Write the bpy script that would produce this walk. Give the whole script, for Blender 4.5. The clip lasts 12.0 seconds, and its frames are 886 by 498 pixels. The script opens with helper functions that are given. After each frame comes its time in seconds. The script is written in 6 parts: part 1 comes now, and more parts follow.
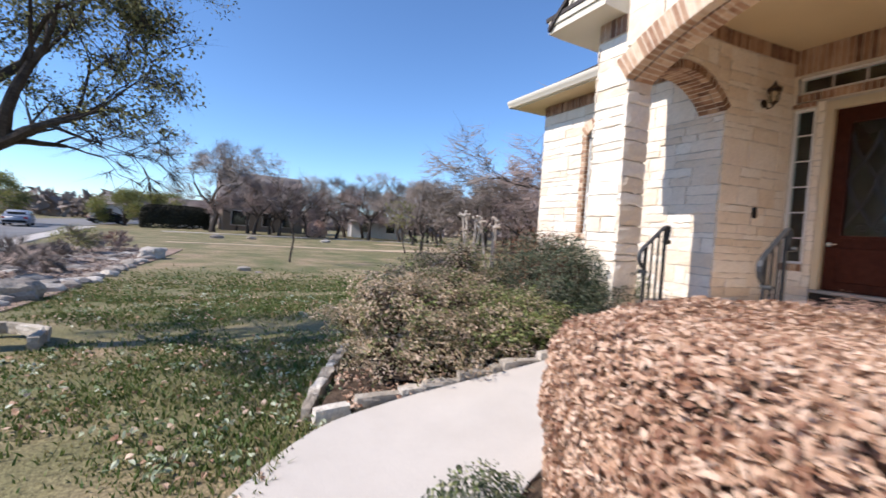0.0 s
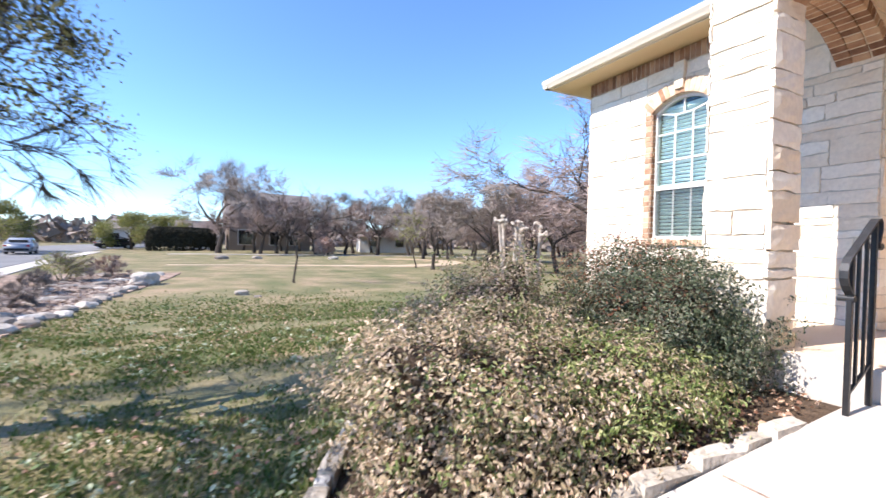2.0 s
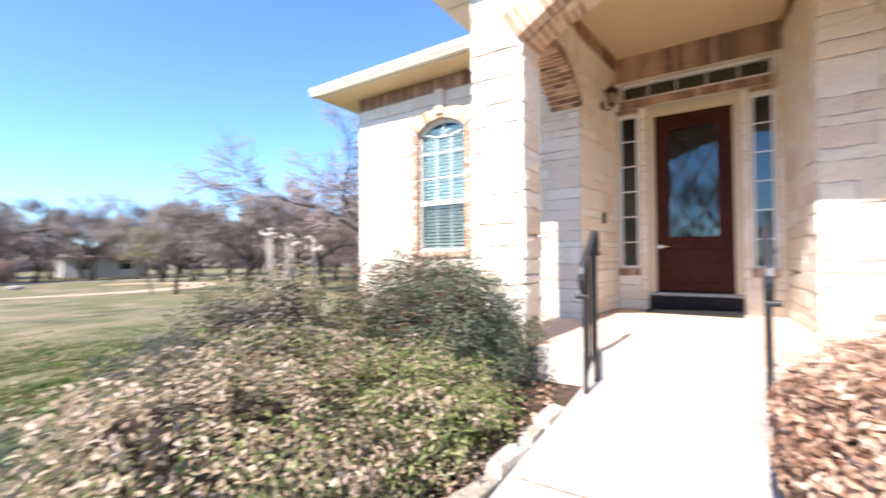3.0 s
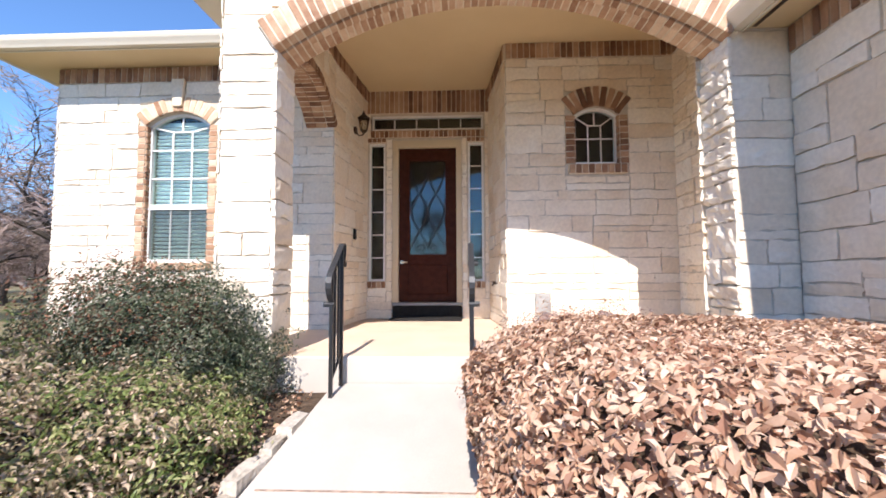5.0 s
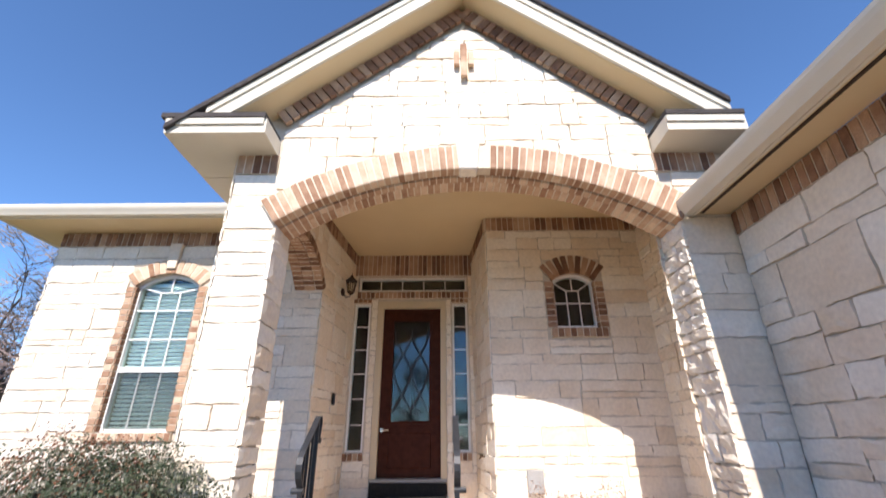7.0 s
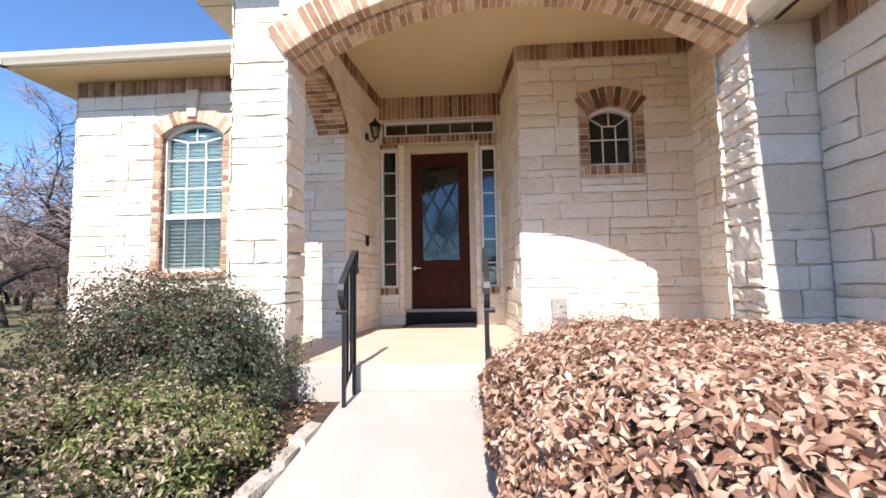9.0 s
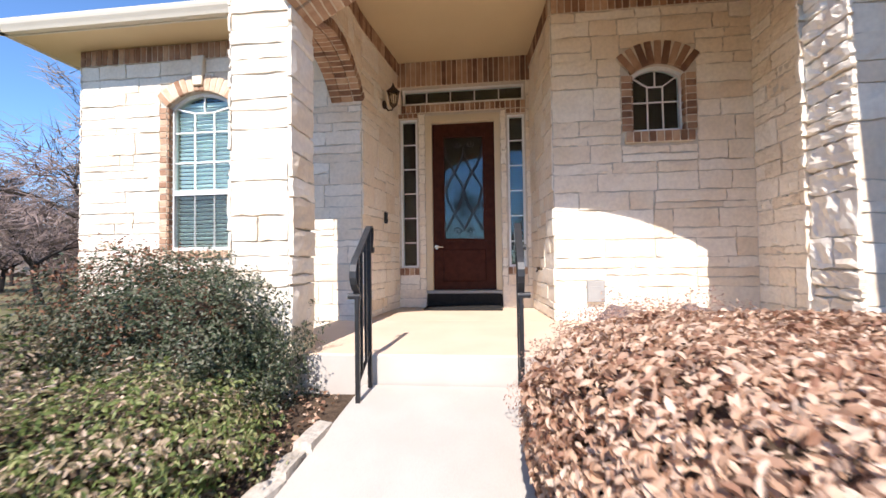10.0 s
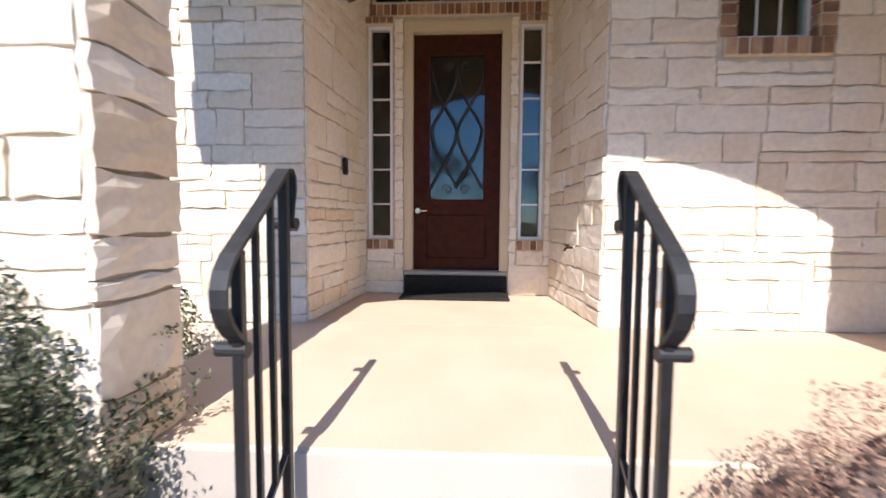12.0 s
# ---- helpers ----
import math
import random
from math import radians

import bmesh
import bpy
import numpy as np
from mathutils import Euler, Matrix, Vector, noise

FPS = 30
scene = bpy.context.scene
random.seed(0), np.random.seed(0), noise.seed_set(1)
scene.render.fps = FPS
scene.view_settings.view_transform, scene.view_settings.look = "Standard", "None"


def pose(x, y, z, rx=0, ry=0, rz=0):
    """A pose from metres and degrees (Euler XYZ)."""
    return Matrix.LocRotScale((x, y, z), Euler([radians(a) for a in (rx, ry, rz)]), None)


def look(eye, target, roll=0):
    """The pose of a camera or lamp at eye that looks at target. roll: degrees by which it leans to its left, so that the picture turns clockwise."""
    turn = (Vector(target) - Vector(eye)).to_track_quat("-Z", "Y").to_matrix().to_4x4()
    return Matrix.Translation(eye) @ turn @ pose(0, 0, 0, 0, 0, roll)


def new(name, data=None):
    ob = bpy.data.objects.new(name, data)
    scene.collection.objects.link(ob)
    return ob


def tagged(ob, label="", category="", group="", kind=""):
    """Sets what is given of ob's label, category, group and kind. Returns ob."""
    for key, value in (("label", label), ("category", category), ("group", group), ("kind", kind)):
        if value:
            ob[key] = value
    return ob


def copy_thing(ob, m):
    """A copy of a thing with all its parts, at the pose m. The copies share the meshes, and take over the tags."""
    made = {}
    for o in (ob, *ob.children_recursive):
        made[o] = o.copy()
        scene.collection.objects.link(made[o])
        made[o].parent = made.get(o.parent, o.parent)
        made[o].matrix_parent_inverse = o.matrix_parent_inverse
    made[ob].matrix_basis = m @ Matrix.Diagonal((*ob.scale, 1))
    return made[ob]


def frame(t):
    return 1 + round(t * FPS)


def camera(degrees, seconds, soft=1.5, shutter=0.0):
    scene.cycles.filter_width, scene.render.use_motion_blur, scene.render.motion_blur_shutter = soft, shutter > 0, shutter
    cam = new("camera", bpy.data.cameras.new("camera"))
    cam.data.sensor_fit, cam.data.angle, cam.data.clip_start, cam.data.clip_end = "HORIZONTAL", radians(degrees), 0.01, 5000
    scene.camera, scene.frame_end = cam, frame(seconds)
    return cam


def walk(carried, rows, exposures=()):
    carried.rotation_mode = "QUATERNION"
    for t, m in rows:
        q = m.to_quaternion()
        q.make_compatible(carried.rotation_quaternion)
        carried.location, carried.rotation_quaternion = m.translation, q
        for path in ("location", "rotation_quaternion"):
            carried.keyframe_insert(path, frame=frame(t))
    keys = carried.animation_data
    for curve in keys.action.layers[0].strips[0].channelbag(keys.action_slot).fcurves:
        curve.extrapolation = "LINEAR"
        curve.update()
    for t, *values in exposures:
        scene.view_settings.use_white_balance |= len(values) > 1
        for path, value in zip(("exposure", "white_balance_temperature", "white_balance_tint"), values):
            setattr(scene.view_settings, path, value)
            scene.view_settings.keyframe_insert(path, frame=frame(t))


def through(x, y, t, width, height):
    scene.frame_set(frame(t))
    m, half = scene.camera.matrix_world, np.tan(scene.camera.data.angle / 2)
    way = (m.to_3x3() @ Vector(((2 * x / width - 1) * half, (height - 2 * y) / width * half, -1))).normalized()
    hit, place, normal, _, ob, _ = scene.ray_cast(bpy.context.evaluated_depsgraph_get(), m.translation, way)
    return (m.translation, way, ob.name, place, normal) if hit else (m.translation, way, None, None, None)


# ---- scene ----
cam = camera(91.3, 12.0, shutter=0.5)
PATH = [
    (0, (0.010, 0.325, 1.20), (0.918, 2.105, 1.115), 3.6),
    (0.5, (0.205, 0.758, 1.19), (0.909, 2.628, 1.104), 2.5),
    (1, (0.360, 1.177, 1.20), (0.919, 3.096, 1.104), 3.7),
    (1.5, (0.37, 1.615, 1.188), (1.125, 3.465, 1.142), 0.9),
    (2, (0.51, 1.985, 1.188), (1.380, 3.786, 1.156), 1.4),
    (2.5, (0.667, 2.191, 1.225), (1.839, 3.812, 1.201), 1.0),
    (3, (0.63, 2.335, 1.187), (2.292, 3.447, 1.234), -0.4),
    (3.5, (0.655, 2.342, 1.167), (2.542, 3.002, 1.214), -0.5),
    (3.7, (0.64, 2.32, 1.175), (2.576, 2.818, 1.212), -0.2),
    (5.3, (0.512, 2.245, 1.126), (2.502, 2.245, 1.326), -0.5),
    (5.5, (0.51, 2.243, 1.147), (2.479, 2.244, 1.495), -0.5),
    (6, (0.49, 2.239, 1.222), (2.348, 2.253, 1.963), -0.1),
    (6.5, (0.475, 2.244, 1.239), (2.273, 2.252, 2.114), -0.2),
    (7, (0.463, 2.243, 1.24), (2.297, 2.248, 2.038), -0.3),
    (7.5, (0.472, 2.249, 1.189), (2.416, 2.236, 1.657), -0.7),
    (7.7, (0.485, 2.258, 1.165), (2.454, 2.237, 1.514), -0.7),
    (9.3, (0.639, 2.251, 1.126), (2.627, 2.44, 1.221), -0.6),
    (9.5, (0.694, 2.277, 1.123), (2.681, 2.497, 1.181), -0.4),
    (10, (1.01, 2.319, 1.137), (2.995, 2.558, 1.193), -0.8),
    (10.5, (1.361, 2.384, 1.152), (3.351, 2.586, 1.166), 0.4),
    (11, (1.784, 2.518, 1.207), (3.781, 2.614, 1.232), -1.7),
    (11.5, (2.237, 2.605, 1.224), (4.235, 2.681, 1.179), -1.3),
    (12, (2.687, 2.65, 1.239), (4.68, 2.756, 1.108), 0.4),
]
EXPOSURES = [(0, 0.48), (1.0, 0.79), (1.7, 1.07), (2.5, 1.27), (3.0, 1.3), (3.7, 1.22), (5.3, 0.80), (6.0, 0.68), (7.2, 0.68), (9.3, 0.82), (10.5, 0.82), (11, 0.76), (12, 0.72)]
walk(cam, [(t, look(eye, target, roll)) for t, eye, target, roll in PATH], EXPOSURES)

# ---- light ----
SUN_WAY = Vector((1.0, -0.05, -0.92)).normalized()
world = bpy.data.worlds.new("sky")
scene.world = world
world.use_nodes = True
sky = world.node_tree.nodes.new("ShaderNodeTexSky")
sky.sky_type, sky.sun_disc = "NISHITA", False
sky.sun_elevation, sky.sun_rotation = radians(43.5), radians(-90)
sky.air_density, sky.dust_density, sky.ozone_density = 0.85, 0.0, 8.5
world.node_tree.links.new(sky.outputs[0], world.node_tree.nodes["Background"].inputs[0])
world.node_tree.nodes["Background"].inputs[1].default_value = 0.16
sun = new("sun", bpy.data.lights.new("sun", "SUN"))
sun.data.energy, sun.data.angle, sun.data.color = 4.4, radians(0.5), (1.0, 0.905, 0.855)
sun.matrix_world = look((-20, 1, 20), Vector((-20, 1, 20)) + SUN_WAY)


# ---- materials ----
def mat(name, c1, c2=None, scale=8.0, rough=0.8, bump=0.0, bscale=40.0, metal=0.0, per="", c3=None, spread=0.5, spec=0.3, fine=0.0, detail=6):
    """A surface of two or three colours mixed by noise, and per object or per island, with relief."""
    m = bpy.data.materials.new(name)
    m.use_nodes = True
    nt, p = m.node_tree, m.node_tree.nodes["Principled BSDF"]
    link, add = nt.links.new, nt.nodes.new
    co = add("ShaderNodeTexCoord").outputs["Object"]
    geo = add("ShaderNodeNewGeometry")
    pos = geo.outputs["Position"]
    n1 = add("ShaderNodeTexNoise")
    n1.inputs["Scale"].default_value, n1.inputs["Detail"].default_value = scale, detail
    link(pos, n1.inputs["Vector"])
    ramp = add("ShaderNodeValToRGB")
    ramp.color_ramp.elements[0].position, ramp.color_ramp.elements[1].position = 0.5 - spread / 2, 0.5 + spread / 2
    ramp.color_ramp.elements[0].color = (*c1, 1)
    ramp.color_ramp.elements[1].color = (*(c3 or c2 or c1), 1)
    if c3:
        e = ramp.color_ramp.elements.new(0.5)
        e.color = (*c2, 1)
    fac = n1.outputs["Fac"]
    if per:
        if per == "object":
            rnd = add("ShaderNodeObjectInfo").outputs["Random"]
        else:
            rnd = geo.outputs["Random Per Island"]
        mixer = add("ShaderNodeMath")
        mixer.operation = "MULTIPLY_ADD"
        mixer.inputs[1].default_value = 0.75
        sub = add("ShaderNodeMath")
        sub.operation = "MULTIPLY_ADD"
        sub.inputs[1].default_value, sub.inputs[2].default_value = 0.8, -0.275
        link(fac, sub.inputs[0])
        link(rnd, mixer.inputs[0])
        link(sub.outputs[0], mixer.inputs[2])
        fac = mixer.outputs[0]
    link(fac, ramp.inputs[0])
    colour = ramp.outputs[0]
    if fine:
        n3 = add("ShaderNodeTexNoise")
        n3.inputs["Scale"].default_value, n3.inputs["Detail"].default_value = bscale * 1.7, 4
        link(pos, n3.inputs["Vector"])
        mr = add("ShaderNodeMapRange")
        mr.inputs["From Min"].default_value, mr.inputs["From Max"].default_value = 0.3, 0.7
        mr.inputs["To Min"].default_value, mr.inputs["To Max"].default_value = 1 - fine, 1 + fine
        link(n3.outputs["Fac"], mr.inputs["Value"])
        mul = add("ShaderNodeVectorMath")
        mul.operation = "SCALE"
        link(colour, mul.inputs[0])
        link(mr.outputs[0], mul.inputs["Scale"])
        colour = mul.outputs[0]
    link(colour, p.inputs["Base Color"])
    p.inputs["Roughness"].default_value, p.inputs["Metallic"].default_value = rough, metal
    p.inputs["Specular IOR Level"].default_value = spec
    if bump:
        n2 = add("ShaderNodeTexNoise")
        n2.inputs["Scale"].default_value, n2.inputs["Detail"].default_value = bscale, 8
        link(pos, n2.inputs["Vector"])
        b = add("ShaderNodeBump")
        b.inputs["Strength"].default_value, b.inputs["Distance"].default_value = min(1, bump * 20), bump
        link(n2.outputs["Fac"], b.inputs["Height"])
        link(b.outputs[0], p.inputs["Normal"])
    return m


def leafy(name, c1, c2, c3, rough=0.55, through=0.25, scale=3.0):
    """Leaves: a colour per leaf and per patch, with some light passing through."""
    m = mat(name, c1, c2, scale, rough, per="island", c3=c3, spread=0.7, spec=0.25)
    nt = m.node_tree
    p, out = nt.nodes["Principled BSDF"], nt.nodes["Material Output"]
    tr = nt.nodes.new("ShaderNodeBsdfTranslucent")
    mix = nt.nodes.new("ShaderNodeMixShader")
    mix.inputs[0].default_value = through
    nt.links.new(p.inputs["Base Color"].links[0].from_socket, tr.inputs[0])
    nt.links.new(p.outputs[0], mix.inputs[1])
    nt.links.new(tr.outputs[0], mix.inputs[2])
    nt.links.new(mix.outputs[0], out.inputs[0])
    return m


def glassy(name, tint, rough=0.03):
    m = bpy.data.materials.new(name)
    m.use_nodes = True
    nt = m.node_tree
    p, out = nt.nodes["Principled BSDF"], nt.nodes["Material Output"]
    p.inputs["Base Color"].default_value = (*tint, 1)
    p.inputs["Roughness"].default_value = rough
    p.inputs["Transmission Weight"].default_value = 1.0
    p.inputs["IOR"].default_value = 1.5
    return m


STONE = mat("limestone", (0.74, 0.615, 0.46), (0.835, 0.74, 0.605), 4.0, 0.9, 0.010, 16, per="object", c3=(0.87, 0.815, 0.715), spread=0.95, fine=0.07)
MORTAR = mat("mortar", (0.53, 0.47, 0.385), (0.63, 0.565, 0.475), 12, 0.95, 0.006, 60, fine=0.1)
BRICK_MORTAR = mat("pale_brick_mortar", (0.62, 0.53, 0.41), (0.72, 0.63, 0.50), 14, 0.95, 0.004, 70, fine=0.08)
BRICK = mat("brown_brick", (0.15, 0.078, 0.05), (0.33, 0.185, 0.115), 9, 0.9, 0.004, 70, per="object", c3=(0.52, 0.355, 0.235), spread=0.8, fine=0.15)
PALE_BRICK = mat("pale_tan_brick", (0.30, 0.165, 0.10), (0.50, 0.33, 0.215), 9, 0.9, 0.004, 70, per="object", c3=(0.70, 0.55, 0.40), spread=0.8, fine=0.12)
TRIM = mat("tan_paint", (0.60, 0.50, 0.34), (0.63, 0.53, 0.37), 3, 0.55, 0.0006, 90)
FASCIA = mat("cream_paint", (0.68, 0.625, 0.51), (0.72, 0.665, 0.55), 3, 0.5, 0.0006, 90)
SOFFIT = mat("soffit_paint", (0.66, 0.52, 0.31), (0.70, 0.56, 0.34), 2, 0.6, 0.0006, 60)
SHINGLE = mat("shingle", (0.035, 0.03, 0.028), (0.08, 0.07, 0.065), 14, 0.95, 0.006, 120, per="object", fine=0.3)
WHITE = mat("white_vinyl", (0.78, 0.78, 0.76), (0.82, 0.82, 0.80), 4, 0.4)
BLIND = mat("blind_slat", (0.70, 0.72, 0.70), (0.76, 0.78, 0.76), 4, 0.5)
CONCRETE = mat("concrete", (0.47, 0.43, 0.38), (0.56, 0.52, 0.465), 2.5, 0.9, 0.002, 130, fine=0.10, spread=0.6)
PORCH = mat("tan_concrete", (0.66, 0.515, 0.385), (0.74, 0.595, 0.46), 2.0, 0.8, 0.0015, 110, fine=0.07)
IRON = mat("black_iron", (0.010, 0.010, 0.011), (0.022, 0.022, 0.024), 30, 0.42, 0.001, 150, spec=0.5)
IRON_TOP = mat("worn_iron", (0.016, 0.017, 0.019), (0.036, 0.037, 0.040), 25, 0.5, 0.001, 150, spec=0.5)
WOOD = mat("red_brown_door_wood", (0.038, 0.010, 0.005), (0.068, 0.019, 0.010), 12, 0.5, 0.001, 60, fine=0.2, spec=0.1)
# near-black paint that stands in for the lack of light indoors
DARK = mat("painted_room_dark", (0.02, 0.02, 0.022), (0.03, 0.03, 0.03), 3, 0.9)
RUBBER = mat("rubber_mat", (0.012, 0.012, 0.012), (0.03, 0.028, 0.026), 40, 0.95, 0.004, 200)
BRONZE = mat("bronze", (0.06, 0.04, 0.028), (0.09, 0.06, 0.04), 20, 0.45, 0.001, 90, metal=0.6)
CHROME = mat("satin_nickel", (0.6, 0.58, 0.54), (0.66, 0.64, 0.6), 20, 0.25, metal=1.0)
GREY_PLASTIC = mat("grey_plastic", (0.30, 0.30, 0.29), (0.36, 0.36, 0.35), 8, 0.6)
GLASS = glassy("window_glass", (0.74, 0.93, 0.91))
SCREEN = mat("insect_screen", (0.05, 0.055, 0.055), (0.07, 0.075, 0.075), 6, 0.8)
see = SCREEN.node_tree.nodes.new("ShaderNodeBsdfTransparent")
blend = SCREEN.node_tree.nodes.new("ShaderNodeMixShader")
blend.inputs[0].default_value = 0.20
SCREEN.node_tree.links.new(see.outputs[0], blend.inputs[1])
SCREEN.node_tree.links.new(SCREEN.node_tree.nodes["Principled BSDF"].outputs[0], blend.inputs[2])
SCREEN.node_tree.links.new(blend.outputs[0], SCREEN.node_tree.nodes["Material Output"].inputs[0])
GLASS_LAMP = glassy("lamp_glass", (0.9, 0.85, 0.7), 0.2)
BARK = mat("bark", (0.032, 0.025, 0.020), (0.085, 0.070, 0.058), 9, 0.95, 0.02, 30, fine=0.25)
TWIG = mat("bare_twig", (0.20, 0.165, 0.14), (0.34, 0.285, 0.245), 2, 0.95, per="island", fine=0.1)
TWIG_PURPLE = mat("bare_twig_reddish", (0.21, 0.155, 0.135), (0.33, 0.255, 0.225), 0.4, 0.95, per="island")
PALE_BARK = mat("pale_smooth_bark", (0.38, 0.31, 0.25), (0.58, 0.52, 0.45), 14, 0.8, 0.006, 30, fine=0.15)
# mulch of the beds; inside shrubs its dark brown paints the shade between leaves
SOIL_AND_SHADE = mat("soil_mulch_and_shrub_shade", (0.045, 0.030, 0.020), (0.13, 0.09, 0.06), 18, 0.95, 0.03, 45, fine=0.4)
LAWN = mat("lawn_ground", (0.105, 0.118, 0.044), (0.200, 0.175, 0.088), 0.65, 0.95, 0.03, 30, c3=(0.34, 0.25, 0.155), spread=0.46, fine=0.5, detail=10)
GRASS = leafy("grass_blade", (0.060, 0.108, 0.022), (0.125, 0.165, 0.045), (0.30, 0.265, 0.13), 0.5, 0.3, 1.5)
DRYLEAF = leafy("dry_leaf", (0.30, 0.155, 0.098), (0.58, 0.385, 0.262), (0.76, 0.575, 0.435), 0.5, 0.22, 2.5)
ABELIA = leafy("mottled_leaf", (0.10, 0.115, 0.045), (0.42, 0.33, 0.21), (0.74, 0.58, 0.44), 0.4, 0.25, 4.0)
FRESH = leafy("fresh_leaf", (0.11, 0.155, 0.045), (0.23, 0.28, 0.095), (0.42, 0.42, 0.20), 0.4, 0.3, 3.0)
NANDINA = leafy("dark_green_leaf", (0.035, 0.052, 0.028), (0.10, 0.125, 0.07), (0.26, 0.25, 0.18), 0.35, 0.2, 2.0)
RUST = leafy("rust_leaf", (0.16, 0.06, 0.035), (0.26, 0.12, 0.07), (0.34, 0.19, 0.12), 0.5, 0.25, 2.0)
OAKLEAF = leafy("oak_leaf", (0.035, 0.045, 0.018), (0.18, 0.185, 0.07), (0.42, 0.40, 0.19), 0.5, 0.3, 0.6)
FARGREEN = leafy("far_green_leaf", (0.15, 0.17, 0.05), (0.25, 0.26, 0.08), (0.36, 0.32, 0.13), 0.7, 0.3, 0.5)
FARDARK = leafy("dark_hedge_leaf", (0.018, 0.018, 0.012), (0.03, 0.03, 0.018), (0.05, 0.045, 0.03), 0.8, 0.1, 0.5)
PINKLEAF = leafy("pinkish_leaf", (0.38, 0.22, 0.17), (0.48, 0.32, 0.25), (0.55, 0.40, 0.30), 0.7, 0.2, 0.5)
ROCK = mat("field_rock", (0.20, 0.17, 0.145), (0.36, 0.32, 0.27), 3, 0.95, 0.03, 14, per="object", c3=(0.58, 0.53, 0.46), spread=0.8, fine=0.25)
EDGE_STONE = mat("edging_stone", (0.28, 0.24, 0.19), (0.47, 0.42, 0.35), 7, 0.95, 0.03, 26, per="object", c3=(0.66, 0.61, 0.53), spread=0.8, fine=0.15)
GRAVEL = mat("rock_bed", (0.16, 0.105, 0.075), (0.31, 0.22, 0.165), 2.2, 0.95, 0.04, 20, c3=(0.46, 0.36, 0.28), spread=0.6, fine=0.4)
TRAIL = mat("sandy_trail", (0.42, 0.31, 0.20), (0.54, 0.42, 0.29), 0.8, 0.95, 0.01, 30, fine=0.15)
ASPHALT = mat("asphalt", (0.16, 0.16, 0.16), (0.24, 0.235, 0.23), 0.5, 0.9, 0.006, 60, fine=0.1)
FAR_WALL = mat("tan_siding", (0.24, 0.19, 0.15), (0.30, 0.24, 0.19), 0.6, 0.9, fine=0.1)
FAR_ROOF = mat("far_shingle", (0.22, 0.19, 0.17), (0.30, 0.26, 0.235), 0.8, 0.95, fine=0.15)
FAR_WHITE = mat("white_siding", (0.62, 0.60, 0.56), (0.72, 0.70, 0.66), 0.8, 0.8)
CAR_WHITE = mat("white_car_paint", (0.75, 0.75, 0.75), (0.78, 0.78, 0.78), 2, 0.25, spec=0.6)
CAR_DARK = mat("dark_car_paint", (0.008, 0.009, 0.012), (0.012, 0.013, 0.017), 2, 0.35, spec=0.3)
CAR_SILVER = mat("silver_car_paint", (0.28, 0.30, 0.35), (0.32, 0.34, 0.39), 2, 0.28, spec=0.6)
CAR_GLASS = mat("car_window", (0.012, 0.014, 0.016), (0.016, 0.018, 0.02), 2, 0.08, spec=0.6)
TYRE = mat("tyre", (0.012, 0.012, 0.012), (0.02, 0.02, 0.02), 20, 0.85)
RED_LENS = mat("red_lens", (0.35, 0.01, 0.01), (0.42, 0.02, 0.02), 4, 0.2)
GRAVEL_STONE = mat("gravel_stone", (0.14, 0.095, 0.07), (0.28, 0.21, 0.165), 3, 0.95, 0.01, 40, per="island", c3=(0.48, 0.40, 0.33), spread=0.8, fine=0.15)
WEED = leafy("pale_weed_leaf", (0.16, 0.22, 0.09), (0.34, 0.40, 0.22), (0.62, 0.64, 0.50), 0.5, 0.25, 2.0)

# ---- helpers of this scene ----
rng = random.Random(7)


def part(name, bm, material, parent=None, label="", smooth=False):
    """Links a bmesh as one mesh object, under a thing or part."""
    me = bpy.data.meshes.new(name)
    bmesh.ops.recalc_face_normals(bm, faces=bm.faces)
    bm.to_mesh(me)
    bm.free()
    me.materials.append(material)
    if smooth:
        me.polygons.foreach_set("use_smooth", [True] * len(me.polygons))
    ob = new(name, me)
    ob.parent = parent
    if label:
        ob["label"] = label
    return ob


def raw(name, verts, faces, material, parent=None, label=""):
    me = bpy.data.meshes.new(name)
    me.from_pydata(verts, [], faces)
    me.materials.append(material)
    ob = new(name, me)
    ob.parent = parent
    if label:
        ob["label"] = label
    return ob


def thing(name, label, category, at=(0, 0, 0), group="", kind=""):
    ob = new(name)
    ob.location = at
    ob.empty_display_size = 0.1
    return tagged(ob, label, category, group, kind)


def box(bm, lo, hi, bevel=0.0):
    r = bmesh.ops.create_cube(bm, size=1.0)
    for v in r["verts"]:
        v.co = Vector([lo[i] + (v.co[i] + 0.5) * (hi[i] - lo[i]) for i in range(3)])
    if bevel:
        es = {e for v in r["verts"] for e in v.link_edges}
        bmesh.ops.bevel(bm, geom=list(es), offset=bevel, segments=1, affect="EDGES")
    return r


def boxes(*pairs, bevel=0.0):
    bm = bmesh.new()
    for lo, hi in pairs:
        box(bm, lo, hi, bevel)
    return bm


def prism(bm, ring, way):
    """A closed solid: the ring of points pushed along way."""
    a = [bm.verts.new(p) for p in ring]
    b = [bm.verts.new(Vector(p) + Vector(way)) for p in ring]
    bm.faces.new(a)
    bm.faces.new(b[::-1])
    for i in range(len(a)):
        j = (i + 1) % len(a)
        bm.faces.new((a[i], b[i], b[j], a[j]))


